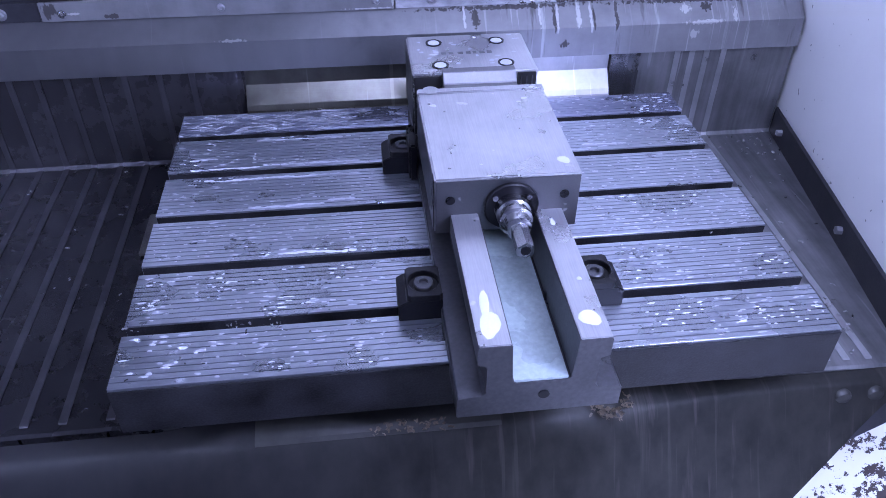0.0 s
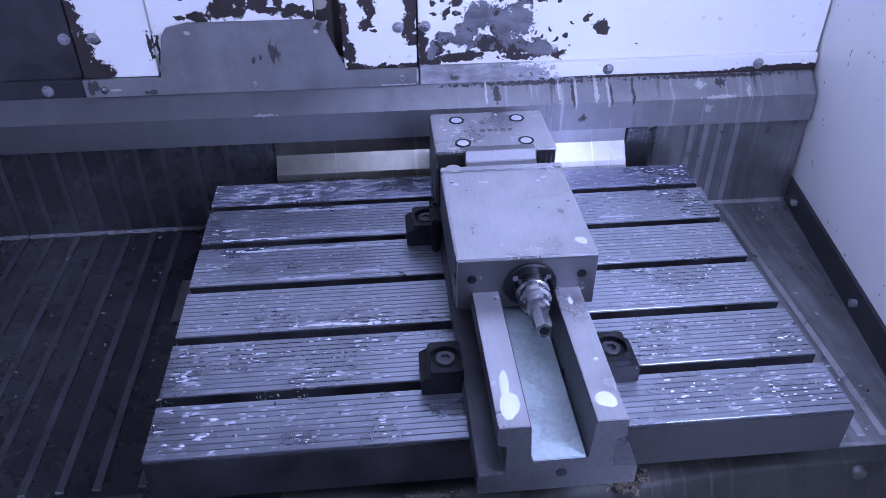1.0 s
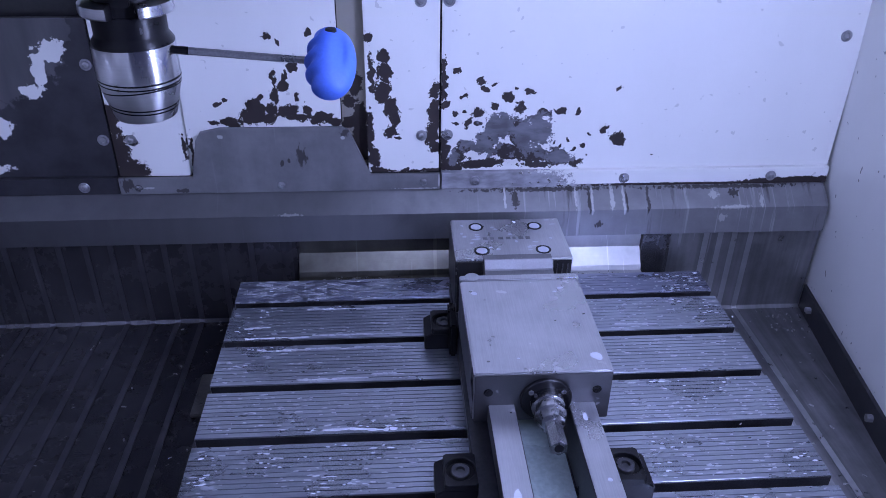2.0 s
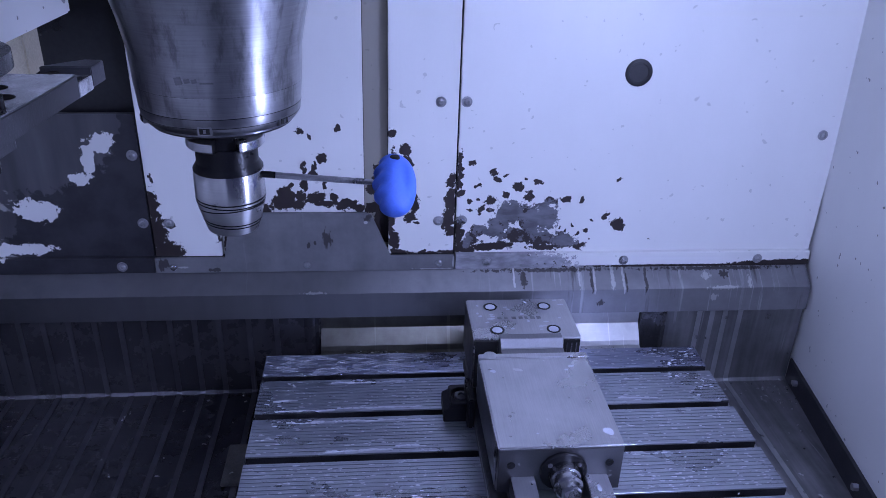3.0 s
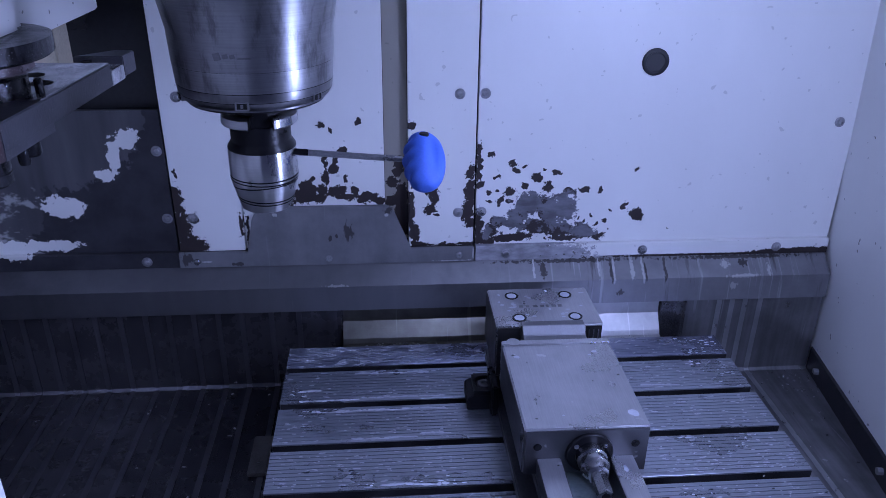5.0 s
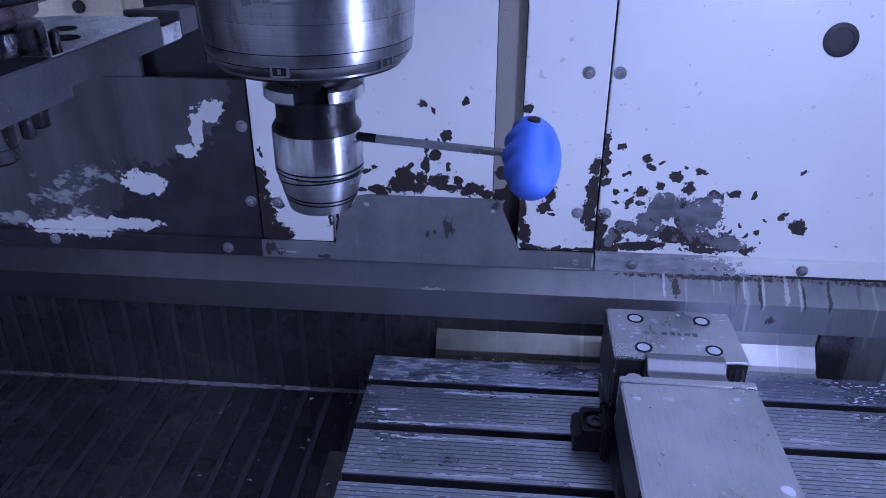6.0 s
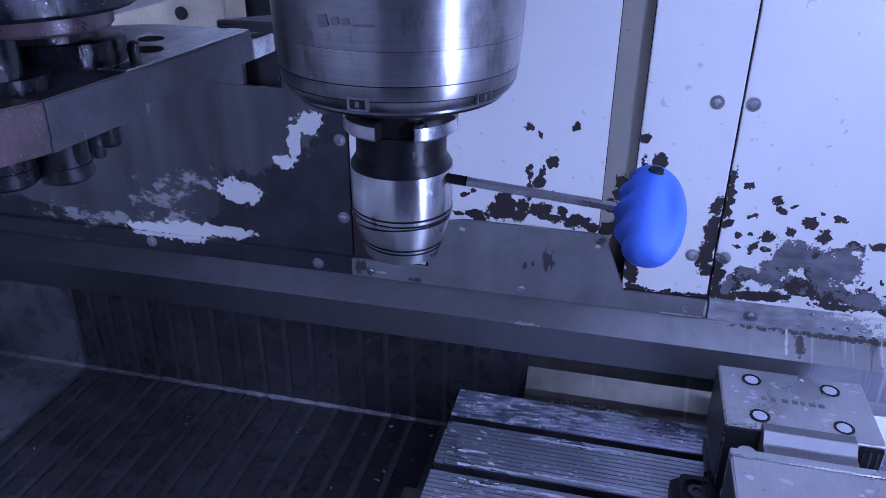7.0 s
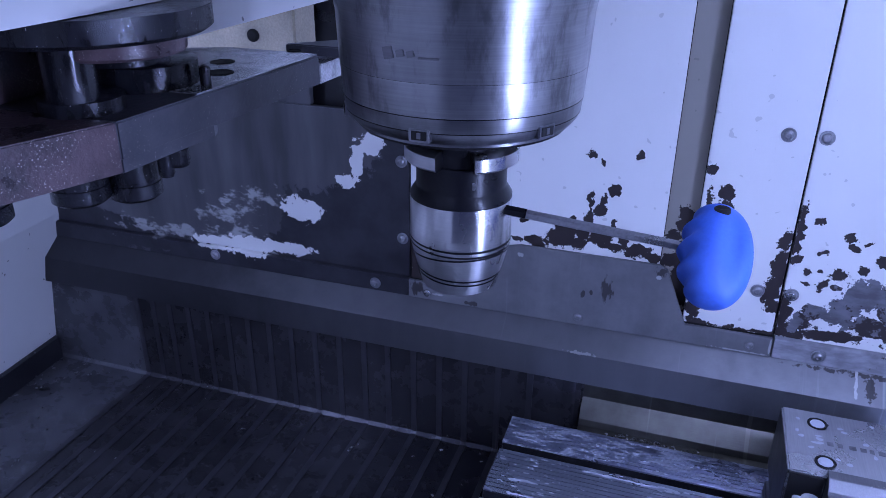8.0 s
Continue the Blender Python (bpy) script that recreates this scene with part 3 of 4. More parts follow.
outline = [(-0.2205, 1.0), (0.3885, 1.0), (0.3885, 1.0335), (0.255, 1.0335), (0.250, 1.046), (0.217, 1.125), (0.205, 1.131), (-0.020, 1.1315), (-0.056, 1.124), (-0.066, 1.108), (-0.077, 1.058), (-0.081, 1.0335), (-0.2205, 1.0335)]
structure("deflector_plate", prism(outline, "y", WALL - 0.014, WALL - 0.0065, 0.0008), WORN, "bare grey steel cover plate, trapezoid above a strip, with a worn spot", "plate")
structure("strip_backing", box(-0.2205, 0.3885, WALL - 0.006, WALL + 0.03, 1.0005, 1.033, 0), IRON_DARK, "dark steel behind the cover plate", "trim")


def button_screw():
    """A dome screw on a washer, its axis along -y."""
    ob = thing("button_screw", "domed steel screw with a hex socket on a dark washer", "screw", "screws on the back wall")
    part("washer", lathe([(0.0105, 0.0), (0.0105, -0.0012), (0.0098, -0.0018), (0.004, -0.0018)], (0, 0, 0), 24, "y"), SCREW, ob, smooth=True)
    part("head", lathe([(0.0072, -0.0018), (0.0070, -0.0034), (0.0056, -0.0052), (0.0034, -0.0060), (0.0032, -0.0060), (0.0030, -0.0040)], (0, 0, 0), 24, "y"),
         SCREW, ob, smooth=True)
    return ob


first = button_screw()
first.location = (0.084, WALL - 0.012, 1.015)
for x, y, z in [(-0.623, -0.012, 1.018), (-0.286, -0.012, 1.015), (-0.185, -0.012, 1.013), (0.356, -0.012, 1.016), (0.457, -0.012, 1.016),
                (0.752, -0.012, 1.017), (1.050, -0.012, 1.017), (-0.184, -0.006, 1.356), (0.352, -0.004, 1.357), (0.402, -0.002, 1.357),
                (1.133, -0.002, 1.292), (0.353, -0.004, 1.109), (0.402, -0.002, 1.109), (-0.236, -0.002, 1.249), (-0.235, -0.002, 1.107),
                (-0.184, -0.006, 1.108)]:
    copy_thing(first, pose(x, WALL + y, z))
plug = thing("hole_plug", "round black plastic plug in the white sheet", "plug")
part("cap", lathe([(0.0265, 0.0), (0.0265, -0.002), (0.024, -0.0035), (0.019, -0.0035), (0.018, -0.0022), (0.004, -0.0022)], (0.731, WALL - 0.002, 1.416), 40, "y"), BLACK, plug, smooth=True)

# way covers: telescoping plates left and right of the table
FLOOR = 0.714


def cover_plate(x0, x1, lift, material, parent, edge=None):
    """An L of sheet: upright behind, flat below, with a lip at the end nearer the table."""
    y = 0.701 - lift
    z = FLOOR + lift
    pts = [(y + 0.004, 0.93), (y, 0.93), (y, z + 0.006), (y - 0.006, z), (0.050, z), (0.046, z - 0.004), (0.046, z - 0.03), (0.05, z - 0.03), (0.052, z - 0.004), (y - 0.002, z - 0.004), (y + 0.004, z)]
    ob = part("cover_plate", prism(pts, "x", x0, x1), material, parent)
    if lift:
        r = 0.0022
        lip = [(y - 0.0005, 0.93), (y - r, 0.93), (y - r, z + 0.006), (y - 0.0065, z + r), (0.062, z + r), (0.060, z + 0.0005), (y - 0.006, z + 0.0005), (y - 0.0005, z + 0.0065)]
        # paler lip paints the light that the plate's edge catches
        part("lip", prism(lip, "x", x0 - 0.0005, x0 + 0.0105), edge or LIP, ob, "raised lip of the plate, lit edge put into its paler colour")
    return ob


west = thing("way_cover", "dark oily telescopic steel way cover with many overlapping plates", "way cover", "telescopic way covers")
east = thing("way_cover", "streaked grey telescopic steel way cover beside the table", "way cover", "telescopic way covers")
cover_plate(-1.075, -0.80, 0.0, OUTER_SHEEN, west)
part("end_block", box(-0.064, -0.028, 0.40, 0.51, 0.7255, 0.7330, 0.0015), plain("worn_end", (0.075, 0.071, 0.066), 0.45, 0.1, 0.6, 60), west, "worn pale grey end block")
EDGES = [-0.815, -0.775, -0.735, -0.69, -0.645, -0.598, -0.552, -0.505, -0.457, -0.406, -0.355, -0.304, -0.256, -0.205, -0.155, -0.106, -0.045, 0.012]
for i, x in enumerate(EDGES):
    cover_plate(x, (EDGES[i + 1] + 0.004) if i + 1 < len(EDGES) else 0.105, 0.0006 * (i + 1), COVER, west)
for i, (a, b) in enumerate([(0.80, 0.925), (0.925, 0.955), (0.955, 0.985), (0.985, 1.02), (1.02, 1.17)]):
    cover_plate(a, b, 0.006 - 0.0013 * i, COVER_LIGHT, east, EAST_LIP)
structure("roll_west", lathe([(0.026, 0.72), (0.030, 0.735), (0.030, 0.940)], (0.085, 0.718, 0), 32), COVER, "rounded dark steel end of the way cover", "trim", True)
ring = [(0.798, 0.716), (0.798, 0.690), (0.842, 0.690)] + [(0.842 + 0.026 * math.sin(radians(a)), 0.716 - 0.026 * math.cos(radians(a))) for a in range(10, 91, 10)]
structure("roll_east", prism(ring, "z", 0.735, 0.94), BLOCK, "rounded grey steel end block beside the wiper strip", "trim", True)

# strips of black rubber along both side walls
rub = prism([(1.171, 0.700), (1.190, 0.715), (1.030, -0.40), (1.011, -0.40)], "z", FLOOR - 0.02, 0.768)
structure("seal_east", rub, BLACK, "black rubber seal strip along the side wall, sprinkled with chips", "trim")
rub = prism([(-1.036, 0.694), (-1.075, 0.708), (-1.03, -0.40), (-0.976, -0.40)], "z", FLOOR - 0.02, 0.765)
structure("seal_west", rub, BLACK, "black rubber seal strip with chips along the shaded side wall", "trim")

# bright wiper strip and ledge behind the table
STRIP = [(0.715, 0.93), (0.700, 0.93), (0.700, 0.876), (0.676, 0.846), (0.672, 0.836), (0.642, 0.832), (0.642, 0.72), (0.715, 0.72)]
back = prism(STRIP, "x", 0.108, 0.600)
structure("rear_strip_west", back, BRIGHT, "yellowish slanted steel wiper strip behind the table", "trim")
# east end of the same sheet, its reflection painted in
back = prism(STRIP, "x", 0.6005, 0.796)
structure("rear_strip_east", back, BRIGHT_REFLECTION, "slanted steel wiper strip behind the table, bright reflection painted in", "trim")

# front of the bed
BED_MID = [(0.058, 0.752), (0.046, 0.742), (0.000, 0.729), (-0.010, 0.722), (-0.028, 0.700), (-0.044, 0.672), (-0.056, 0.645), (-0.135, 0.500), (-0.215, 0.352)]
BED_WEST = [(0.058, 0.709), (0.046, 0.708), (0.024, 0.705), (0.014, 0.700), (-0.004, 0.682), (-0.018, 0.662), (-0.030, 0.636), (-0.085, 0.500), (-0.140, 0.352)]
BED_EAST = [(0.058, 0.712), (0.046, 0.711), (0.028, 0.709), (0.022, 0.704), (0.010, 0.686), (0.000, 0.668), (-0.014, 0.645), (-0.110, 0.500), (-0.205, 0.352)]
bm = bmesh.new()
cols = []
for x, mid, end in ((-1.0, 0.0, BED_WEST), (0.02, 0.0, BED_WEST), (0.07, 0.25, BED_WEST), (0.11, 0.75, BED_WEST), (0.15, 1.0, BED_WEST), (0.56, 1.0, BED_EAST), (0.63, 0.85, BED_EAST), (0.70, 0.5, BED_EAST), (0.77, 0.15, BED_EAST), (0.84, 0.0, BED_EAST), (1.06, 0.0, BED_EAST)):
    cols.append([bm.verts.new((x, p[0] * mid + q[0] * (1 - mid), p[1] * mid + q[1] * (1 - mid))) for p, q in zip(BED_MID, end)] + [bm.verts.new((x, 0.062, 0.352))])
for p, q in zip(cols, cols[1:]):
    for i in range(len(p)):
        k = (i + 1) % len(p)
        bm.faces.new((p[i], p[k], q[k], q[i]))
bm.faces.new(cols[0])
bm.faces.new(cols[-1][::-1])
structure("bed_front", bm, FRONT, "dark oily steel front cover of the bed with dried runs", "bed", True)
# ledge in a paler grey than the bed front below it
ledge = prism([(0.046, 0.7435), (0.045, 0.7455), (-0.002, 0.7320), (-0.007, 0.7275), (-0.002, 0.7300)], "x", 0.152, 0.47)
structure("bed_ledge", ledge, LEDGE, "paler steel ledge plate on top of the bed front", "bed")
structure("saddle", box(0.12, 0.80, 0.06, 0.60, 0.36, 0.770, 0.003), IRON_DARK, "dark saddle casting under the table", "bed")
chute = prism([(1.062, 0.700), (1.080, 0.690), (0.622, 0.353), (0.606, 0.353)], "y", -0.52, 0.020)
SILL = chipped("flaked_chute", (0.58, 0.58, 0.56), (0.04, 0.04, 0.045), [(1.00, 0.60, 0.5, 0.5)], amount=1.0, bend=0.0, edge=0.86, grain=48)
edge = prism([(1.0625, 0.7015), (1.0812, 0.6912), (0.6232, 0.3542), (0.6045, 0.3545)], "y", -0.020, 0.0215)
structure("chute_seal", edge, BLACK, "black rubber edging along the flaked chute", "trim")
structure("chute", chute, SILL, "white enamelled side chute, badly flaked", "chute")

for x in (0.969, 1.018):
    bolt = thing("dome_bolt", "grey domed bolt on the lower front sheet", "bolt", "dome bolts")
    part("head", lathe([(0.0145, 0), (0.0145, -0.004), (0.012, -0.009), (0.007, -0.0115), (0.002, -0.012)], (x, 0.021, 0.688), 28, "y"), LEDGE, bolt, smooth=True)

# ---------------------------------------------------------------- table
table = thing("milling_table", "wet cast iron milling table with five T-slots", "machine table")
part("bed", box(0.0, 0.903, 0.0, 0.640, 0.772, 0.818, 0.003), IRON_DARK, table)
SLOTS = [0.095 + 0.1165 * i for i in range(5)]
cuts = [0.0] + [v for s in SLOTS for v in (s - 0.009, s + 0.009)] + [0.640]


def strip(y0, y1):
    """One land of the table, with shallow grooves milled along it."""
    pts = [(y0, 0.8165), (y0, 0.8496), (y0 + 0.0004, 0.850)]
    count = max(6, round((y1 - y0) / 0.0093))
    step = (y1 - y0) / count
    for i in range(1, count):
        y = y0 + i * step
        pts += [(y - 0.0009, 0.850), (y - 0.0006, 0.8485), (y + 0.0006, 0.8485), (y + 0.0009, 0.850)]
    pts += [(y1 - 0.0004, 0.850), (y1, 0.8496), (y1, 0.8165)]
    return prism(pts, "x", 0.0, 0.903)


for i in range(6):
    part("land", strip(cuts[2 * i], cuts[2 * i + 1]), IRON_WET if i == 5 else IRON, table)
# added sheets paint the slots' shade onto their oily sides
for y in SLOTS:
    part("slot_wall", box(0.0008, 0.9022, y + 0.0076, y + 0.0087, 0.8185, 0.8474, 0), IRON_DARK, table, "oily side of a T-slot, the slot's shade painted black")
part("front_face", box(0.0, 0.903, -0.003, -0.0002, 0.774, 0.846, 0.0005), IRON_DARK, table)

# ---------------------------------------------------------------- vise
VX, Z0 = 0.4935, 0.851
vise = thing("machine_vise", "heavy steel machine vise clamped across the table", "vise", at=(VX, 0.26, Z0))
VY0, VY1 = -0.077, 0.585


def vpart(name, bm, material, label="", smooth=False, parent=None):
    bmesh.ops.translate(bm, verts=bm.verts, vec=(-VX, -0.26, -Z0))
    return part(name, bm, material, parent or vise, label, smooth)


def mirror(pts):
    return pts + [(-x, z) for x, z in reversed(pts)]


RAIL = 0.950
half = [(0.0945, Z0), (0.0945, 0.868), (0.0925, 0.8705), (0.0660, 0.8730), (0.0625, 0.8770), (0.0625, 0.9170), (0.0640, 0.9200), (0.0735, 0.9235), (0.0735, RAIL - 0.002), (0.0715, RAIL),
        (0.0375, RAIL), (0.0365, RAIL - 0.001), (0.0335, 0.893), (0.029, 0.889)]
base = prism([(VX + x, z) for x, z in mirror(half)], "y", VY0, VY1)
vpart("base", base, VISE_BASE, "grey cast steel base with two guide rails")
for s in (-1, 1):
    a, b = sorted((VX + s * 0.0378, VX + s * 0.0730))
    vpart("rail", box(a, b, VY0 + 0.001, 0.46, RAIL - 0.001, RAIL + 0.0012, 0.0008), VISE_STEEL, "bright ground guide rail")
vpart("channel_floor", box(VX - 0.032, VX + 0.032, VY0 + 0.002, 0.44, 0.886, 0.8915, 0.001), CHANNEL, "pale green painted channel between the rails")
vpart("base_toe", box(VX - 0.0945, VX + 0.0945, VY0, -0.006, 0.8395, Z0, 0), VISE_BASE)
vpart("oil_hole", lathe([(0.0065, -0.001), (0.0065, 0.0), (0.004, 0.0), (0.0038, 0.004)], (VX + 0.004, VY0, 0.868), 20, "y"), BLACK_STEEL)

jaw = box(VX - 0.094, VX + 0.095, 0.161, 0.388, 0.921, 1.004, 0.0022)
vpart("moving_jaw", jaw, VISE_STEEL, "smooth ground steel moving jaw")
# thin sheet over the jaw's front, its shade put into the colour
vpart("jaw_front", box(VX - 0.0925, VX + 0.0935, 0.1585, 0.1608, 0.9225, 1.0015, 0.0006), VISE_SHADED, "front of the moving jaw, shade put into its darker grey")
vpart("fixed_jaw", box(VX - 0.0955, VX + 0.0995, 0.446, 0.585, 0.90, 1.007, 0.002), VISE_STEEL, "ground fixed jaw with four cap screws")
vpart("jaw_plate", box(VX - 0.094, VX + 0.096, 0.388, 0.402, 0.925, 1.0055, 0.0015), VISE_STEEL, "ground jaw plate")
vpart("jaw_plug", lathe([(0.0115, 0.0), (0.0115, 0.0006), (0.0105, 0.0009), (0.003, 0.0009)], (VX - 0.074, 0.3965, 1.0053), 28), VISE_STEEL, "ground round plug in the jaw plate", True)
step = prism([(0.455, 0.93), (0.455, 1.0105), (0.4525, 1.0120), (0.4395, 1.0120), (0.4375, 1.0112), (0.4265, 1.0000), (0.4255, 0.9975), (0.4135, 0.9965), (0.4025, 0.9960), (0.4025, 0.93)], "x", VX - 0.050, VX + 0.062)
vpart("step_jaw", step, STEP_STEEL, "bright stepped jaw insert")
# added dark sheets paint the shade on both jaws' left sides
vpart("jaw_side", box(VX - 0.0965, VX - 0.0957, 0.448, 0.583, 0.905, 1.0045, 0.0002), VISE_BASE, "thin dark sheet painting the shade on the fixed jaw's side")
vpart("jaw_side", box(VX - 0.0950, VX - 0.0942, 0.164, 0.386, 0.924, 1.0010, 0.0002), VISE_BASE, "thin dark sheet painting the shade on the moving jaw's side")
# black sheets stand in for the shade in the gaps beside the step
for a, b in ((VX - 0.0935, VX - 0.0530), (VX + 0.0670, VX + 0.0965)):
    vpart("jaw_recess", box(a, b, 0.4425, 0.4458, 0.905, 1.0035, 0.0004), HOLE, "black sheet painting the shaded recess beside the step")
    for k in range(3 if a > VX else 0):
        x = a + (b - a) * (k + 0.7) / 3.4
        vpart("jaw_tooth", box(x - 0.0009, x + 0.0009, 0.4405, 0.4430, 0.93, 0.9985, 0.0003), VISE_BASE)
for x, y in [(-0.052, 0.556), (0.052, 0.556), (-0.050, 0.474), (0.054, 0.474)]:
    c = (VX + x, y, 1.007)
    vpart("cap_screw", lathe([(0.0130, 0.0), (0.0130, 0.0012), (0.0105, 0.0012), (0.0102, 0.0003), (0.0095, 0.0003)], c, 28), BLACK_STEEL, smooth=True)
    vpart("socket_pool", lathe([(0.0094, 0.0002), (0.0090, 0.0012), (0.006, 0.0018), (0.002, 0.0020)], c, 24), COOLANT, "screw socket filled with milky coolant", True)
for s in (-1, 1):
    vpart("thread_hole", lathe([(0.0062, -0.0005), (0.0062, 0.001), (0.0045, 0.001), (0.0042, 0.006)], (VX + s * 0.074, 0.1580, 0.9740), 20, "y"), BLACK_STEEL, smooth=True)
SC = (VX + 0.005, 0.1585, 0.961)
vpart("bearing_flange", lathe([(0.0355, 0.0), (0.0355, -0.004), (0.034, -0.0055), (0.019, -0.0055)], SC, 48, "y"), BLACK_STEEL, "black steel bearing flange", True)
vpart("sleeve", lathe([(0.0225, -0.005), (0.0225, -0.020), (0.0195, -0.022), (0.0195, -0.030), (0.0215, -0.031), (0.0215, -0.036), (0.018, -0.038), (0.0165, -0.044), (0.0165, -0.050), (0.012, -0.052)], SC, 48, "y"),
      DRIVE, "turned steel spindle sleeve", True)
c0 = Vector(SC)
vpart("hex_drive", hexrod(c0 + Vector((0, -0.050, 0)), c0 + Vector((0, -0.094, 0)), 0.0118), DRIVE, "bright hexagonal drive end")
vpart("hex_bore", lathe([(0.0062, -0.0940), (0.0062, -0.0946), (0.0045, -0.0946)], SC, 20, "y"), BLACK_STEEL)
for a in (35, 145, 270):
    vpart("flange_screw", lathe([(0.0036, -0.0055), (0.0036, -0.0072), (0.002, -0.0072), (0.0018, -0.0062)],
          c0 + Vector((0.0268 * math.cos(radians(a)), 0, 0.0268 * math.sin(radians(a)))), 16, "y"), SCREW)
# added black block, stands in for the dark beside the jaw
vpart("side_dark_block", box(VX - 0.108, VX - 0.0955, 0.39, 0.46, Z0, 0.915, 0.003), BLACK_STEEL)


def vise_clamp():
    """A black clamping claw with a counterbored screw."""
    ob = thing("vise_clamp", "black oxide clamping claw with a recessed screw on the table", "clamp", "clamps holding the vise")
    w, d, h = 0.056, 0.058, 0.032
    pts = [(0, 0), (w, 0), (w, h), (0.011, h), (0, h * 0.80)]
    bm = prism(pts, "y", 0, d, 0.0012)
    part("body", bm, CLAMP, ob)
    cx, cy, r, top = 0.034, d / 2, 0.0200, h + 0.009
    ring = bmesh.new()
    rows = []
    for k in range(40):
        a = 2 * math.pi * (k + 0.5) / 40
        c, q = math.cos(a), math.sin(a)
        reach = min((w - cx if c > 0 else cx - 0.012) / max(abs(c), 1e-6), (d / 2) / max(abs(q), 1e-6))
        ox, oy = cx + reach * c, cy + reach * q
        rows.append([ring.verts.new(v) for v in ((ox, oy, h - 0.0005), (ox, oy, top - 0.001), (cx + (reach - 0.0008) * c, cy + (reach - 0.0008) * q, top), (cx + (r + 0.0008) * c, cy + (r + 0.0008) * q, top),
                                                 (cx + r * c, cy + r * q, top - 0.0008), (cx + r * c, cy + r * q, h - 0.0005))])
    for p, q in zip(rows, rows[1:] + rows[:1]):
        for m in range(6):
            ring.faces.new((p[m], p[(m + 1) % 6], q[(m + 1) % 6], q[m]))
    part("collar", ring, CLAMP, ob, "top of the claw round the counterbore")
    part("bore", lathe([(0.0198, h + 0.0002), (0.0198, h + 0.0006), (0.003, h + 0.0006)], (cx, cy, 0), 32), HOLE, ob, "dark bottom of the counterbore", True)
    part("screw", lathe([(0.0128, h), (0.0128, h + 0.0062), (0.0118, h + 0.0072), (0.0066, h + 0.0072), (0.006, h + 0.003)], (cx, cy, 0), 28), VISE_BASE, ob, "socket head screw", True)
    return ob


clamp = vise_clamp()
clamp.location = (0.345, 0.074, 0.8502)
copy_thing(clamp, pose(0.345, 0.413, 0.8502))
copy_thing(clamp, pose(0.637, 0.131, 0.8502, 0, 0, 180))

# ---------------------------------------------------------------- spindle
SX, SY = 0.0765, 0.056
head = thing("spindle_head", "satin steel spindle nose under a black head housing", "spindle")
hb = prism([(-0.12, 1.686), (0.246, 1.686), (0.259, 1.692), (0.263, 1.706), (0.263, 1.97), (-0.12, 1.97)], "y", -0.231, 0.30, 0.004)
part("housing", hb, HOUSING, head, "glossy black head housing")
part("column", box(-0.10, 0.25, 0.30, 0.72, 1.72, 2.14, 0.004), HOUSING, head)
nose = lathe([(0.106, 1.712), (0.0920, 1.656), (0.0855, 1.630), (0.0800, 1.600), (0.0786, 1.5690)], (SX, SY, 0), 96)
part("nose_cone", nose, SATIN, head, "satin turned steel nose cone", True)
part("nose_band", lathe([(0.0780, 1.5692), (0.0784, 1.5680), (0.0770, 1.5490)], (SX, SY, 0), 96), SATIN, head, "satin turned steel band", True)
part("nose_ring", lathe([(0.0764, 1.5492), (0.0768, 1.5478), (0.0758, 1.5400)], (SX, SY, 0), 96), SATIN_DARK, head, "darker turned steel ring", True)
part("nose_rim", lathe([(0.0753, 1.5405), (0.0745, 1.537), (0.0718, 1.5335), (0.0690, 1.5320), (0.0690, 1.5305), (0.030, 1.5305)], (SX, SY, 0), 96), SATIN_DARK, head, "dark steel rim with notches", True)
# black ring stands in for the shadow under the rim
part("nose_shadow_ring", lathe([(0.0680, 1.5306), (0.0672, 1.5285), (0.045, 1.5285)], (SX, SY, 0), 64), BLACK_STEEL, head, "black ring painting the shadow under the rim", True)
for a in (-92, -33, 27, 87, 147, 207):
    c, s = math.cos(radians(a)), math.sin(radians(a))
    for name, w, h, r, mat in (("notch_rim", 0.0066, 0.0040, 0.0730, SATIN), ("notch", 0.0052, 0.0032, 0.0735, HOLE), ("notch_key", 0.0018, 0.0024, 0.0738, SATIN_DARK)):
        bm = box(-w, w, -0.0036, 0.0036, -h, h, 0.0006)
        bmesh.ops.transform(bm, matrix=pose(SX + r * c, SY + r * s, 1.5385, 0, 0, a + 90), verts=bm.verts)
        part(name, bm, mat, head)
for z, r in ((1.5691, 0.0787), (1.5491, 0.0772), (1.5402, 0.0760)):
    part("seam", lathe([(r - 0.001, z - 0.0004), (r - 0.0001, z - 0.0003), (r - 0.0001, z + 0.0003), (r - 0.001, z + 0.0004)], (SX, SY, 0), 96), BLACK_STEEL, head, "dark seam between two turned rings")
EMBLEM = [(-0.0205, 0.0034, 0.0, 0.0034, 12), (-0.0128, 0.0026, 0.0004, 0.0020, 12), (-0.0064, 0.0024, 0.0004, 0.0018, 12), (0.0040, 0.0060, -0.0014, 0.0006, 0)]
for x, w, dz, h, lean in EMBLEM:
    r = 0.0793
    bm = box(-w, w, -0.0006, 0.0006, -h, h, 0.0003)
    bmesh.ops.transform(bm, matrix=pose(SX + x, SY - math.sqrt(r * r - x * x), 1.5840 + dz, 0, -lean, math.degrees(math.asin(x / r))), verts=bm.verts)
    part("emblem_mark", bm, SATIN_DARK, head, "worn dark maker's mark")


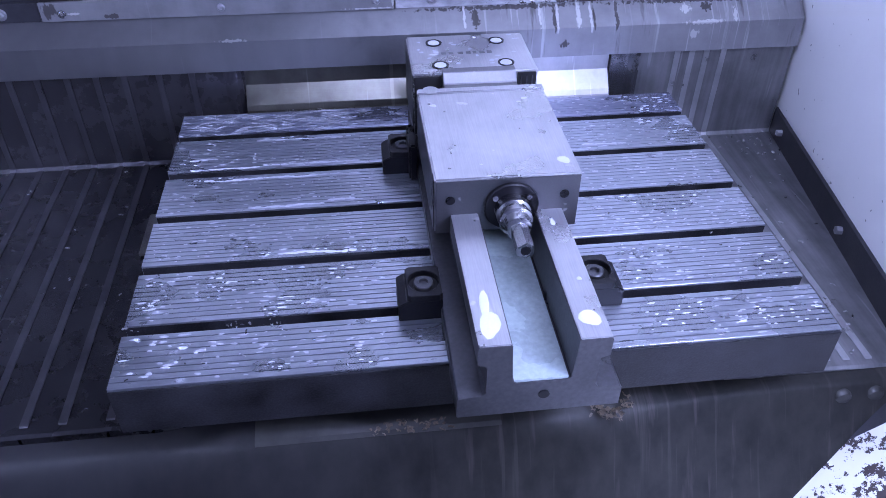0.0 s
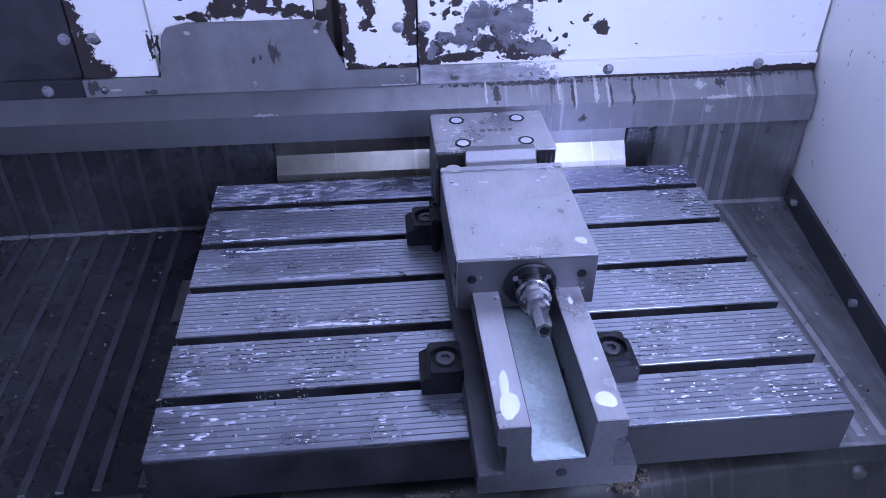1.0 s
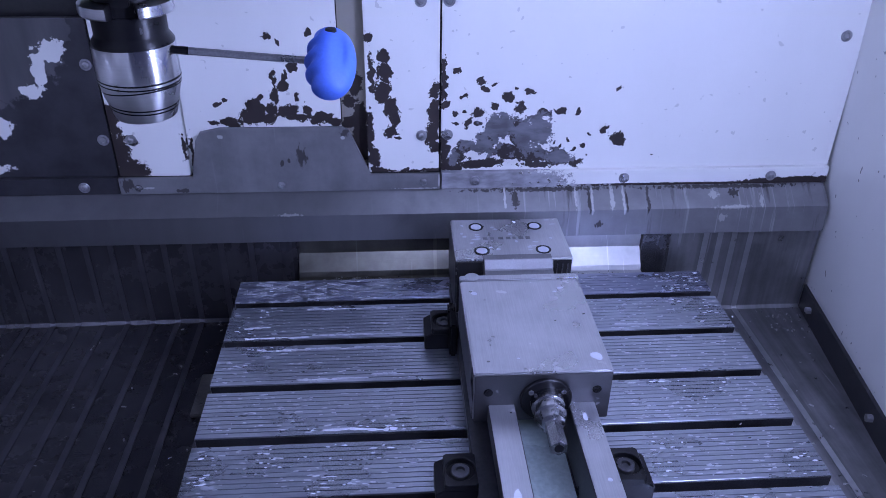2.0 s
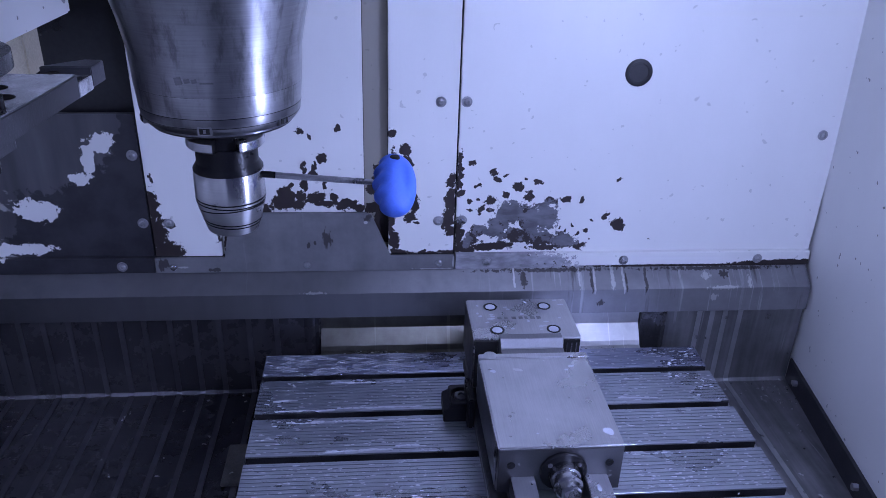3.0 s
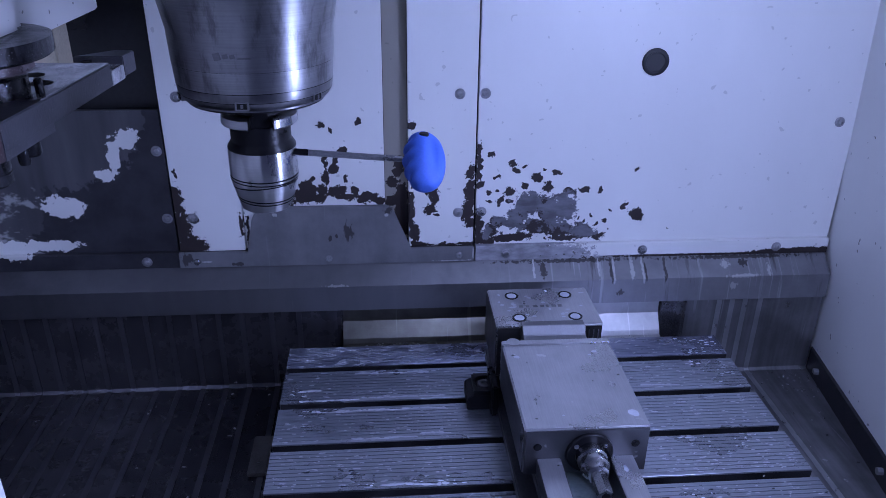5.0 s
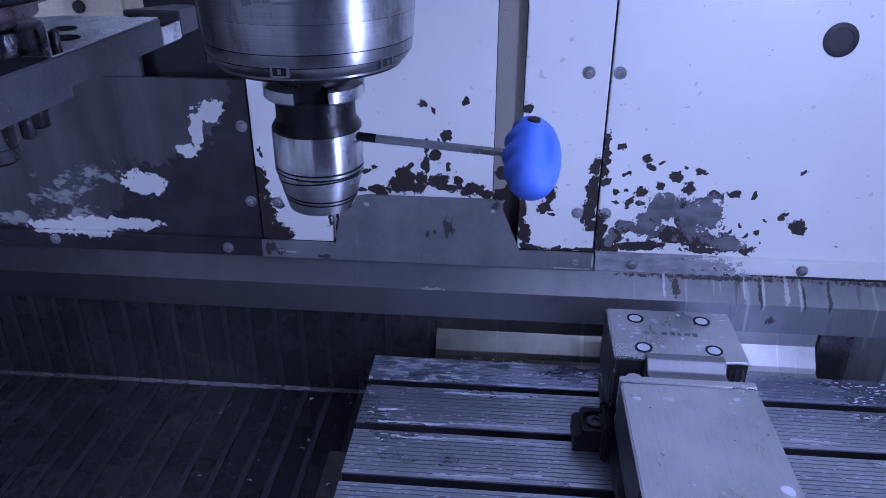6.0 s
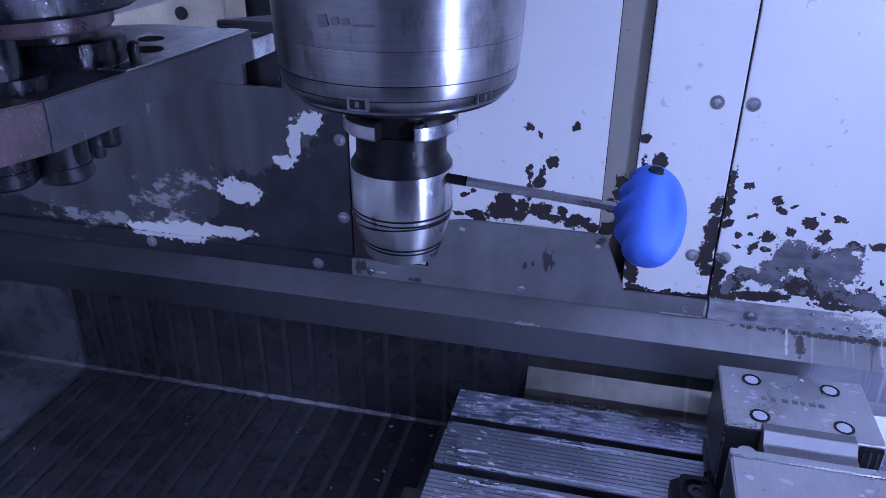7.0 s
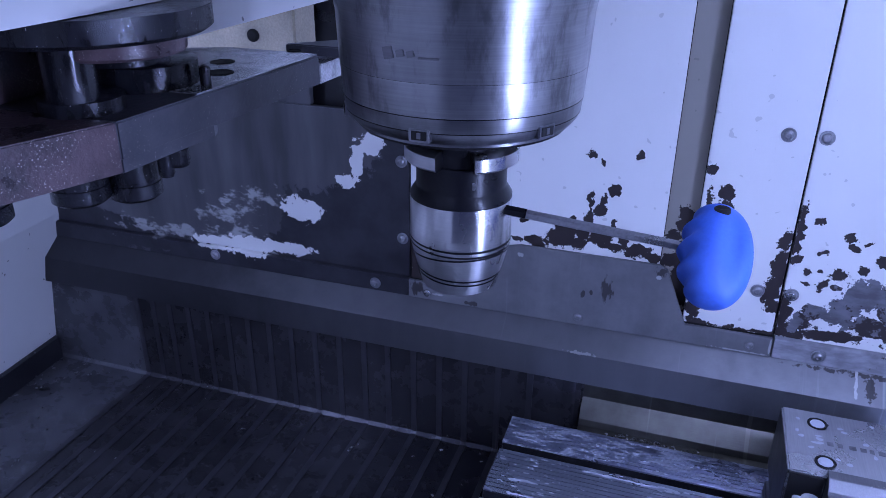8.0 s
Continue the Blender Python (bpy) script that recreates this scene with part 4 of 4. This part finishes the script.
def sector(profile, a0, a1, steps=40):
    """Turns (radius, height) rows about the spindle's axis from a0 to a1 degrees, closed on all sides."""
    bm = bmesh.new()
    cols = []
    for i in range(steps + 1):
        a = radians(a0 + (a1 - a0) * i / steps)
        cols.append([bm.verts.new((SX + r * math.cos(a), SY + r * math.sin(a), z)) for r, z in profile])
    n = len(profile)
    for p, q in zip(cols, cols[1:]):
        for i in range(n):
            bm.faces.new((p[i], p[(i + 1) % n], q[(i + 1) % n], q[i]))
    bm.faces.new(cols[0])
    bm.faces.new(cols[-1][::-1])
    return bm


holder = thing("tool_holder", "steel hydraulic tool holder with black collar in the spindle", "tool holder")
part("taper", lathe([(0.026, 1.531), (0.0285, 1.528), (0.0285, 1.5020)], (SX, SY, 0), 48), BLACK_STEEL, holder, "black oxide shank", True)
for a in (-80, 100):
    part("upper_flange", sector([(0.027, 1.5285), (0.0372, 1.5285), (0.0372, 1.5225), (0.0345, 1.5195), (0.027, 1.5195)], a + 19, a + 161), BLACK_STEEL, holder, "black upper half of the grooved flange", True)
    part("lower_flange", sector([(0.027, 1.5150), (0.0350, 1.5150), (0.0386, 1.5125), (0.0388, 1.5045), (0.0375, 1.5030), (0.027, 1.5030)], a + 19, a + 161), CHROME, holder, "bright lower half of the grooved flange", True)
    c, s = math.cos(radians(a)), math.sin(radians(a))
    bm = box(-0.0070, 0.0070, -0.005, 0.005, -0.0085, 0.0085, 0.001)
    bmesh.ops.transform(bm, matrix=pose(SX + 0.0300 * c, SY + 0.0300 * s, 1.5220, 0, 0, a + 90), verts=bm.verts)
    part("drive_key", bm, BLACK_STEEL, holder, "black drive key in the flange slot")
part("collar", lathe([(0.0300, 1.5032), (0.0308, 1.5020), (0.0308, 1.4860), (0.0315, 1.4845), (0.0350, 1.4790), (0.0350, 1.4770)], (SX, SY, 0), 64), BLACK_STEEL, holder, "black oxide collar", True)
part("body", lathe([(0.0344, 1.4778), (0.0352, 1.4766), (0.0352, 1.4450), (0.0344, 1.4410), (0.0268, 1.4118), (0.0256, 1.4106), (0.009, 1.4106)], (SX, SY, 0), 96), CHROME, holder, "polished steel clamping body", True)
part("bore", lathe([(0.0105, 1.4112), (0.0105, 1.4103), (0.003, 1.4103)], (SX, SY, 0), 24), HOLE, holder, "dark tool bore")
for z in (1.4915, 1.4935):
    x = 0.0160
    part("engraving", lathe([(0.0016, 0.0), (0.0016, -0.0005), (0.0006, -0.0005)], (SX + x, SY - math.sqrt(0.0308 ** 2 - x * x) + 0.0002, z), 14, "y"), SCREW, holder, "small pale engraved mark")


def groove(z, lean, r_of):
    """A thin black band round the body, slightly aslant."""
    bm = bmesh.new()
    rows = []
    for i in range(64):
        a = 2 * math.pi * i / 64
        zz = z + lean * math.sin(a - 0.9)
        rows.append([bm.verts.new((SX + (r_of(zz + d) + 0.0003) * math.cos(a), SY + (r_of(zz + d) + 0.0003) * math.sin(a), zz + d)) for d in (-0.0007, 0.0007)])
    for i in range(64):
        j = (i + 1) % 64
        bm.faces.new((rows[i][0], rows[j][0], rows[j][1], rows[i][1]))
    return bm


def body_r(z):
    if z > 1.4450:
        return 0.0352
    if z > 1.4410:
        return 0.0344 + (z - 1.4410) * 0.2
    return 0.0268 + (z - 1.4118) * 0.2603


for z, lean in [(1.4480, 0.0010), (1.4448, 0.0016), (1.4385, -0.0030), (1.4250, 0.0024), (1.4218, 0.0024)]:
    part("groove", groove(z, lean, body_r), BLACK_STEEL, holder)

key = thing("hex_key", "hex key with blue plastic grip stuck in the holder", "hex key")
RA, RB = Vector((0.1030, 0.0470, 1.4730)), Vector((0.2260, 0.0610, 1.4575))
part("rod", hexrod(RA, RB, 0.0034), SCREW, key, "bare steel hex rod")
part("tip", hexrod(RA, RA.lerp(RB, 0.17), 0.0037), BLACK_STEEL, key, "blackened tip")


def grip_mesh():
    """A palm grip: a long flattened egg with finger hollows on the rod's side and a thumb dish."""
    bm = bmesh.new()
    bmesh.ops.create_uvsphere(bm, u_segments=64, v_segments=48, radius=1)
    for v in bm.verts:
        x, y, z = v.co
        full = (1 - z * z) ** -0.12 if abs(z) < 0.995 else 1.0
        px, py, pz = x * 0.0232 * full, y * 0.0200 * full, z * 0.0385
        if x < 0:
            px += 0.0062 * (0.5 - 0.5 * math.cos(z * 15.0)) * max(0.0, -x - 0.3) * 1.4
        dish = math.exp(-((px - 0.010) / 0.006) ** 2 - (pz / 0.024) ** 2)
        if y < 0:
            py += 0.0058 * dish
        v.co = (px, py, pz)
    return bm


LEAN = -62
centre = Vector((0.2452, 0.0540, 1.4572))
stand = pose(*centre, LEAN, 0, 0)
gm = grip_mesh()
bmesh.ops.transform(gm, matrix=stand, verts=gm.verts)
part("grip", gm, BLUE, key, "blue plastic grip with finger hollows", True)
hb = lathe([(0.0052, -0.002), (0.0052, 0.0004), (0.0044, 0.0011), (0.001, 0.0012)], (0, 0, 0), 24)
up = stand @ Vector((0.001, -0.0158, 0.0255))
bmesh.ops.transform(hb, matrix=pose(up.x, up.y, up.z, 0, 0, 0), verts=hb.verts)
part("hang_hole", hb, HOLE, key, "dark hanging hole")

# ---------------------------------------------------------------- tool changer
changer = thing("tool_changer", "oily tool magazine arm with pins under a white cover", "tool changer")
part("arm_plate", prism([(-0.30, 0.0), (-0.155, 0.0), (-0.145, 0.111), (-0.134, 0.264), (-0.235, 0.2645), (-0.30, 0.235)], "z", 1.490, 1.5185, 0.0012), OILY_PLATE, changer, "grimy oily plate")
part("arm_tongue", prism([(-0.134, 0.2645), (-0.1312, 0.306), (-0.195, 0.306), (-0.235, 0.265)], "z", 1.490, 1.5085, 0.0008), WET_SHEEN, changer, "bright notch cut across the plate")
part("arm_tip", prism([(-0.1312, 0.3065), (-0.128, 0.346), (-0.152, 0.348), (-0.195, 0.3065)], "z", 1.492, 1.5185, 0.0012), OILY_PLATE, changer)
part("arm_tail", prism([(-0.34, -0.36), (-0.280, -0.36), (-0.184, -0.077), (-0.1545, -0.0005), (-0.34, -0.0005)], "z", 1.482, 1.5190, 0.0012), RUSTY_PLATE, changer, "rust-brown oily plate sprinkled with chips")
part("arm_top", prism([(-0.292, 0.085), (-0.1488, 0.085), (-0.146, 0.111), (-0.1352, 0.262), (-0.234, 0.2625), (-0.292, 0.233)], "z", 1.5187, 1.5197), WET_SHEEN, changer, "wet top of the plate, reflected wall painted in pale")
part("arm_rib", prism([(-0.30, 0.0), (-0.1547, 0.0), (-0.1459, 0.098), (-0.1505, 0.109), (-0.30, 0.109)], "z", 1.482, 1.4915), OILY_PLATE, changer)
for x, y, r in ((-0.198, 0.196, 0.0115), (-0.175, 0.156, 0.0125), (-0.163, 0.268, 0.007)):
    part("plate_bore", lathe([(r, 1.5195), (r, 1.5202), (r * 0.85, 1.5206), (r * 0.8, 1.5200), (r * 0.3, 1.5199)], (x, y, 0), 28), HOLE, changer, "dark oily bore", True)
for x, y, z0, r in [(-0.2335, 0.036, 1.437, 0.0225), (-0.2115, 0.0725, 1.431, 0.0220), (-0.262, -0.030, 1.440, 0.020), (-0.1600, 0.066, 1.466, 0.0095), (-0.1655, 0.0575, 1.459, 0.0062)]:
    part("pin", lathe([(r * 0.82, z0), (r, z0 + 0.003), (r, z0 + 0.014), (r * 0.96, z0 + 0.0145), (r * 0.96, z0 + 0.017), (r, z0 + 0.0175), (r, 1.4825)], (x, y, 0), 36), OILY, changer, "oily black pin", True)
for x, y, z0, z1, r in [(-0.2000, 0.020, 1.519, 1.531, 0.030), (-0.2106, 0.1055, 1.519, 1.540, 0.042), (-0.1930, 0.006, 1.530, 1.574, 0.0175), (-0.2150, 0.090, 1.540, 1.556, 0.034), (-0.240, -0.080, 1.519, 1.536, 0.030), (-0.1600, 0.114, 1.519, 1.536, 0.0045)]:
    part("boss", lathe([(r, z0), (r, z1 - 0.002), (r - 0.003, z1)], (x, y, 0), 44), OILY, changer, "oily black boss", True)
part("disc", lathe([(0.048, 1.557), (0.050, 1.559), (0.050, 1.568), (0.030, 1.5745)], (-0.185, 0.047, 0), 48), RUSTY_PLATE, changer, "rust-brown disc", True)
part("upper_disc", lathe([(0.084, 1.573), (0.088, 1.576), (0.088, 1.5912), (0.05, 1.5914)], (-0.198, 0.035, 0), 64), OILY, changer, "oily black magazine disc", True)
part("inner_block", box(-0.340, -0.262, -0.30, 0.10, 1.5192, 1.600, 0.002), RUSTY_PLATE, changer, "brown oily inner block")
part("cover", box(-0.38, -0.146, -0.36, 0.075, 1.592, 1.95, 0.004), ENAMEL, changer, "white sheet cover")
part("rear_cover", box(-0.38, -0.262, 0.077, 0.63, 1.530, 1.95, 0.003), ENAMEL, changer, "white rear cover")
structure("beige_bracket", box(-0.53, -0.290, 0.50, 0.56, 1.455, 1.60, 0.003), BEIGE, "beige painted bracket behind the tool changer", "bracket")

# ---------------------------------------------------------------- small things
rngs = random.Random(11)
for x, y in [(1.160, 0.64), (1.1135, 0.320), (1.075, 0.055), (1.037, -0.21)]:
    b = thing("seal_bolt", "dull hex bolt on the black seal strip", "bolt", "bolts on the seal strip")
    part("head", hexrod((x + 0.002, y, 0.744), (x - 0.008, y + 0.0018, 0.744), 0.0075), SCREW, b)


def drops(rows, name, label, material, height=0.0004):
    """Flat domes (x, y, z, half length, half width), one mesh of loose drops."""
    verts, faces = [], []
    for x, y, z, a, b in rows:
        k = len(verts)
        ph = rngs.random() * 6.28
        for r, h in ((1.0, 0.0), (0.82, 0.7), (0.4, 1.0)):
            for i in range(12):
                t = 2 * math.pi * i / 12
                w = r * (1 + 0.16 * math.sin(2 * t + ph) + 0.08 * math.sin(3 * t + 2 * ph))
                verts.append((x + a * w * math.cos(t), y + b * w * math.sin(t), z + height * h))
        for q in (0, 12):
            for i in range(12):
                j = (i + 1) % 12
                faces.append((k + q + i, k + q + j, k + q + 12 + j, k + q + 12 + i))
        faces.append(tuple(k + 24 + i for i in range(12)))
    me = bpy.data.meshes.new(name)
    me.from_pydata(verts, [], faces)
    me.materials.append(material)
    for p in me.polygons:
        p.use_smooth = True
    return tagged(new(name, me), label, "coolant", "", "stuff")


def on_land(y):
    return 0.004 < y < 0.636 and all(abs(y - q) > 0.0115 for q in SLOTS)


rows = []
while len(rows) < 1150:
    x, y = rngs.uniform(0.008, 0.895), rngs.uniform(0.004, 0.636)
    if not on_land(y) or 0.33 < x < 0.66:
        continue
    if x < 0.33 and rngs.random() < 0.10 + 0.25 * (noise.noise((x * 9, y * 14, 2.0)) < 0):
        continue
    big = rngs.random() ** 4
    a = 0.0012 + 0.0028 * rngs.random() + 0.0036 * big
    b = 0.0008 + 0.0006 * rngs.random() + 0.0006 * big
    if x < 0.14 and y < 0.09:
        a, b = a + 0.001, b + 0.0008
    if on_land(y + b) and on_land(y - b):
        rows.append((x, y, 0.8499, a, b))
for x0, x1, y in [(0.135, 0.275, 0.541), (0.035, 0.130, 0.458), (0.150, 0.300, 0.462), (0.060, 0.230, 0.424), (0.135, 0.245, 0.345), (0.255, 0.300, 0.352),
                  (0.030, 0.070, 0.487), (0.185, 0.285, 0.228), (0.225, 0.300, 0.425), (0.690, 0.760, 0.470)]:
    x, yy = x0, y
    while x < x1:
        a = rngs.uniform(0.004, 0.010)
        yy = y + 0.004 * noise.noise((x * 30, y * 50, 1.0))
        rows.append((x + a, yy, 0.8499, a * 1.15, rngs.uniform(0.0016, 0.0036)))
        x += a * rngs.uniform(1.2, 2.0)
drops(rows, "coolant_drops", "milky coolant drops drying on the iron table", COOLANT)
rows = []
for x, y, a, b in [(-0.056, -0.044, 0.012, 0.024), (-0.057, -0.012, 0.006, 0.026), (0.055, -0.045, 0.012, 0.015), (0.060, 0.02, 0.003, 0.004), (0.054, 0.13, 0.004, 0.007)]:
    rows.append((VX + x, y, RAIL + 0.0011, a, b))
for x, y, a, b in [(-0.075, 0.36, 0.005, 0.005), (0.06, 0.37, 0.005, 0.004), (0.078, 0.20, 0.008, 0.010), (0.05, 0.36, 0.003, 0.003), (-0.03, 0.20, 0.002, 0.002)]:
    rows.append((VX + x, y - 0.008, 1.0039, a, b))
for k in range(26):
    rows.append((VX + rngs.uniform(-0.085, 0.09), rngs.uniform(0.468, 0.580), 1.0069, rngs.uniform(0.002, 0.006), rngs.uniform(0.002, 0.004)))
drops(rows, "coolant_spots", "pale coolant spots on the vise", COOLANT, 0.0003)


def swarf(name, label, spots, count, size, material=SWARF):
    """Curled metal chips: bent slivers strewn over boxes (x0, x1, y0, y1, z)."""
    verts, faces = [], []
    for n_ in range(count):
        x0, x1, y0, y1, z = spots[n_ % len(spots)]
        x, y = rngs.uniform(x0, x1), rngs.uniform(y0, y1)
        a, ln, w = rngs.random() * 6.28, size * rngs.uniform(0.5, 1.6), size * rngs.uniform(0.12, 0.3)
        bend, k = rngs.uniform(-1.4, 1.4), len(verts)
        px, py = x, y
        for i in range(4):
            dx, dy = math.cos(a + bend * i / 3), math.sin(a + bend * i / 3)
            h = z + 0.0006 + size * 0.22 * math.sin(i * 1.05) * rngs.random()
            verts += [(px - dy * w, py + dx * w, h), (px + dy * w, py - dx * w, h + w * 0.8)]
            px, py = px + dx * ln / 3, py + dy * ln / 3
        for i in range(3):
            faces.append((k + 2 * i, k + 2 * i + 1, k + 2 * i + 3, k + 2 * i + 2))
    me = bpy.data.meshes.new(name)
    me.from_pydata(verts, [], faces)
    me.materials.append(material)
    return tagged(new(name, me), label, "metal chips", "", "stuff")


swarf("ledge_swarf", "small bright metal chips heaped on the ledge behind the table", [(0.15, 0.32, 0.646, 0.668, 0.834), (0.17, 0.26, 0.650, 0.668, 0.836), (0.63, 0.76, 0.646, 0.670, 0.834)], 260, 0.005)
swarf("floor_swarf", "curled metal chips scattered on the way covers", [(0.95, 1.14, 0.38, 0.69, 0.718), (1.08, 1.16, 0.60, 0.69, 0.716), (0.94, 1.06, 0.06, 0.40, 0.718), (-0.95, -0.20, 0.10, 0.69, 0.728), (-0.30, -0.02, 0.2, 0.69, 0.735), (-1.04, -0.85, 0.3, 0.68, 0.716)], 190, 0.006)
swarf("corner_swarf", "bright metal chips heaped along the shaded side wall", [(-1.050, -0.985, 0.25, 0.68, 0.7155), (-1.045, -0.90, 0.45, 0.69, 0.7155), (-1.058, -1.03, 0.30, 0.68, 0.7655)], 110, 0.006)
swarf("table_swarf", "few fine chips caught on the table edge", [(0.0, 0.03, 0.0, 0.1, 0.850), (0.66, 0.89, 0.005, 0.3, 0.850), (0.12, 0.20, 0.09, 0.10, 0.846), (0.05, 0.3, 0.01, 0.085, 0.850)], 60, 0.0045)
for i, x in enumerate([-0.040, -0.028, -0.013, 0.0, 0.010, 0.022, 0.034]):
    w = (0.004, 0.0035, 0.0045, 0.004, 0.003, 0.0045, 0.004)[i]
    vpart("mark", box(VX + x - w, VX + x + w, 0.511, 0.520, 1.0065, 1.0073, 0.0003), SATIN_DARK)

swarf("bed_dirt", "brown oily dirt and fine chips caught beside the vise foot", [(0.585, 0.65, -0.012, 0.020, 0.7345), (0.60, 0.63, -0.018, 0.0, 0.7325), (0.30, 0.40, -0.010, 0.010, 0.7335)], 150, 0.006, plain("oily_dirt", (0.10, 0.075, 0.05), 0.5, 0.1, 0.5, 90))
bolt = thing("bracket_bolt", "black bolt in the beige bracket", "bolt")
part("head", lathe([(0.0085, 0.0), (0.0085, -0.003), (0.006, -0.005), (0.003, -0.005)], (-0.352, 0.500, 1.487), 24, "y"), HOLE, bolt, smooth=True)

# ---------------------------------------------------------------- true size
for ob in list(bpy.data.objects):
    if ob.parent is None and ob.type not in {"CAMERA", "LIGHT"}:
        ob.matrix_basis = Matrix.Scale(SIZE, 4) @ ob.matrix_basis
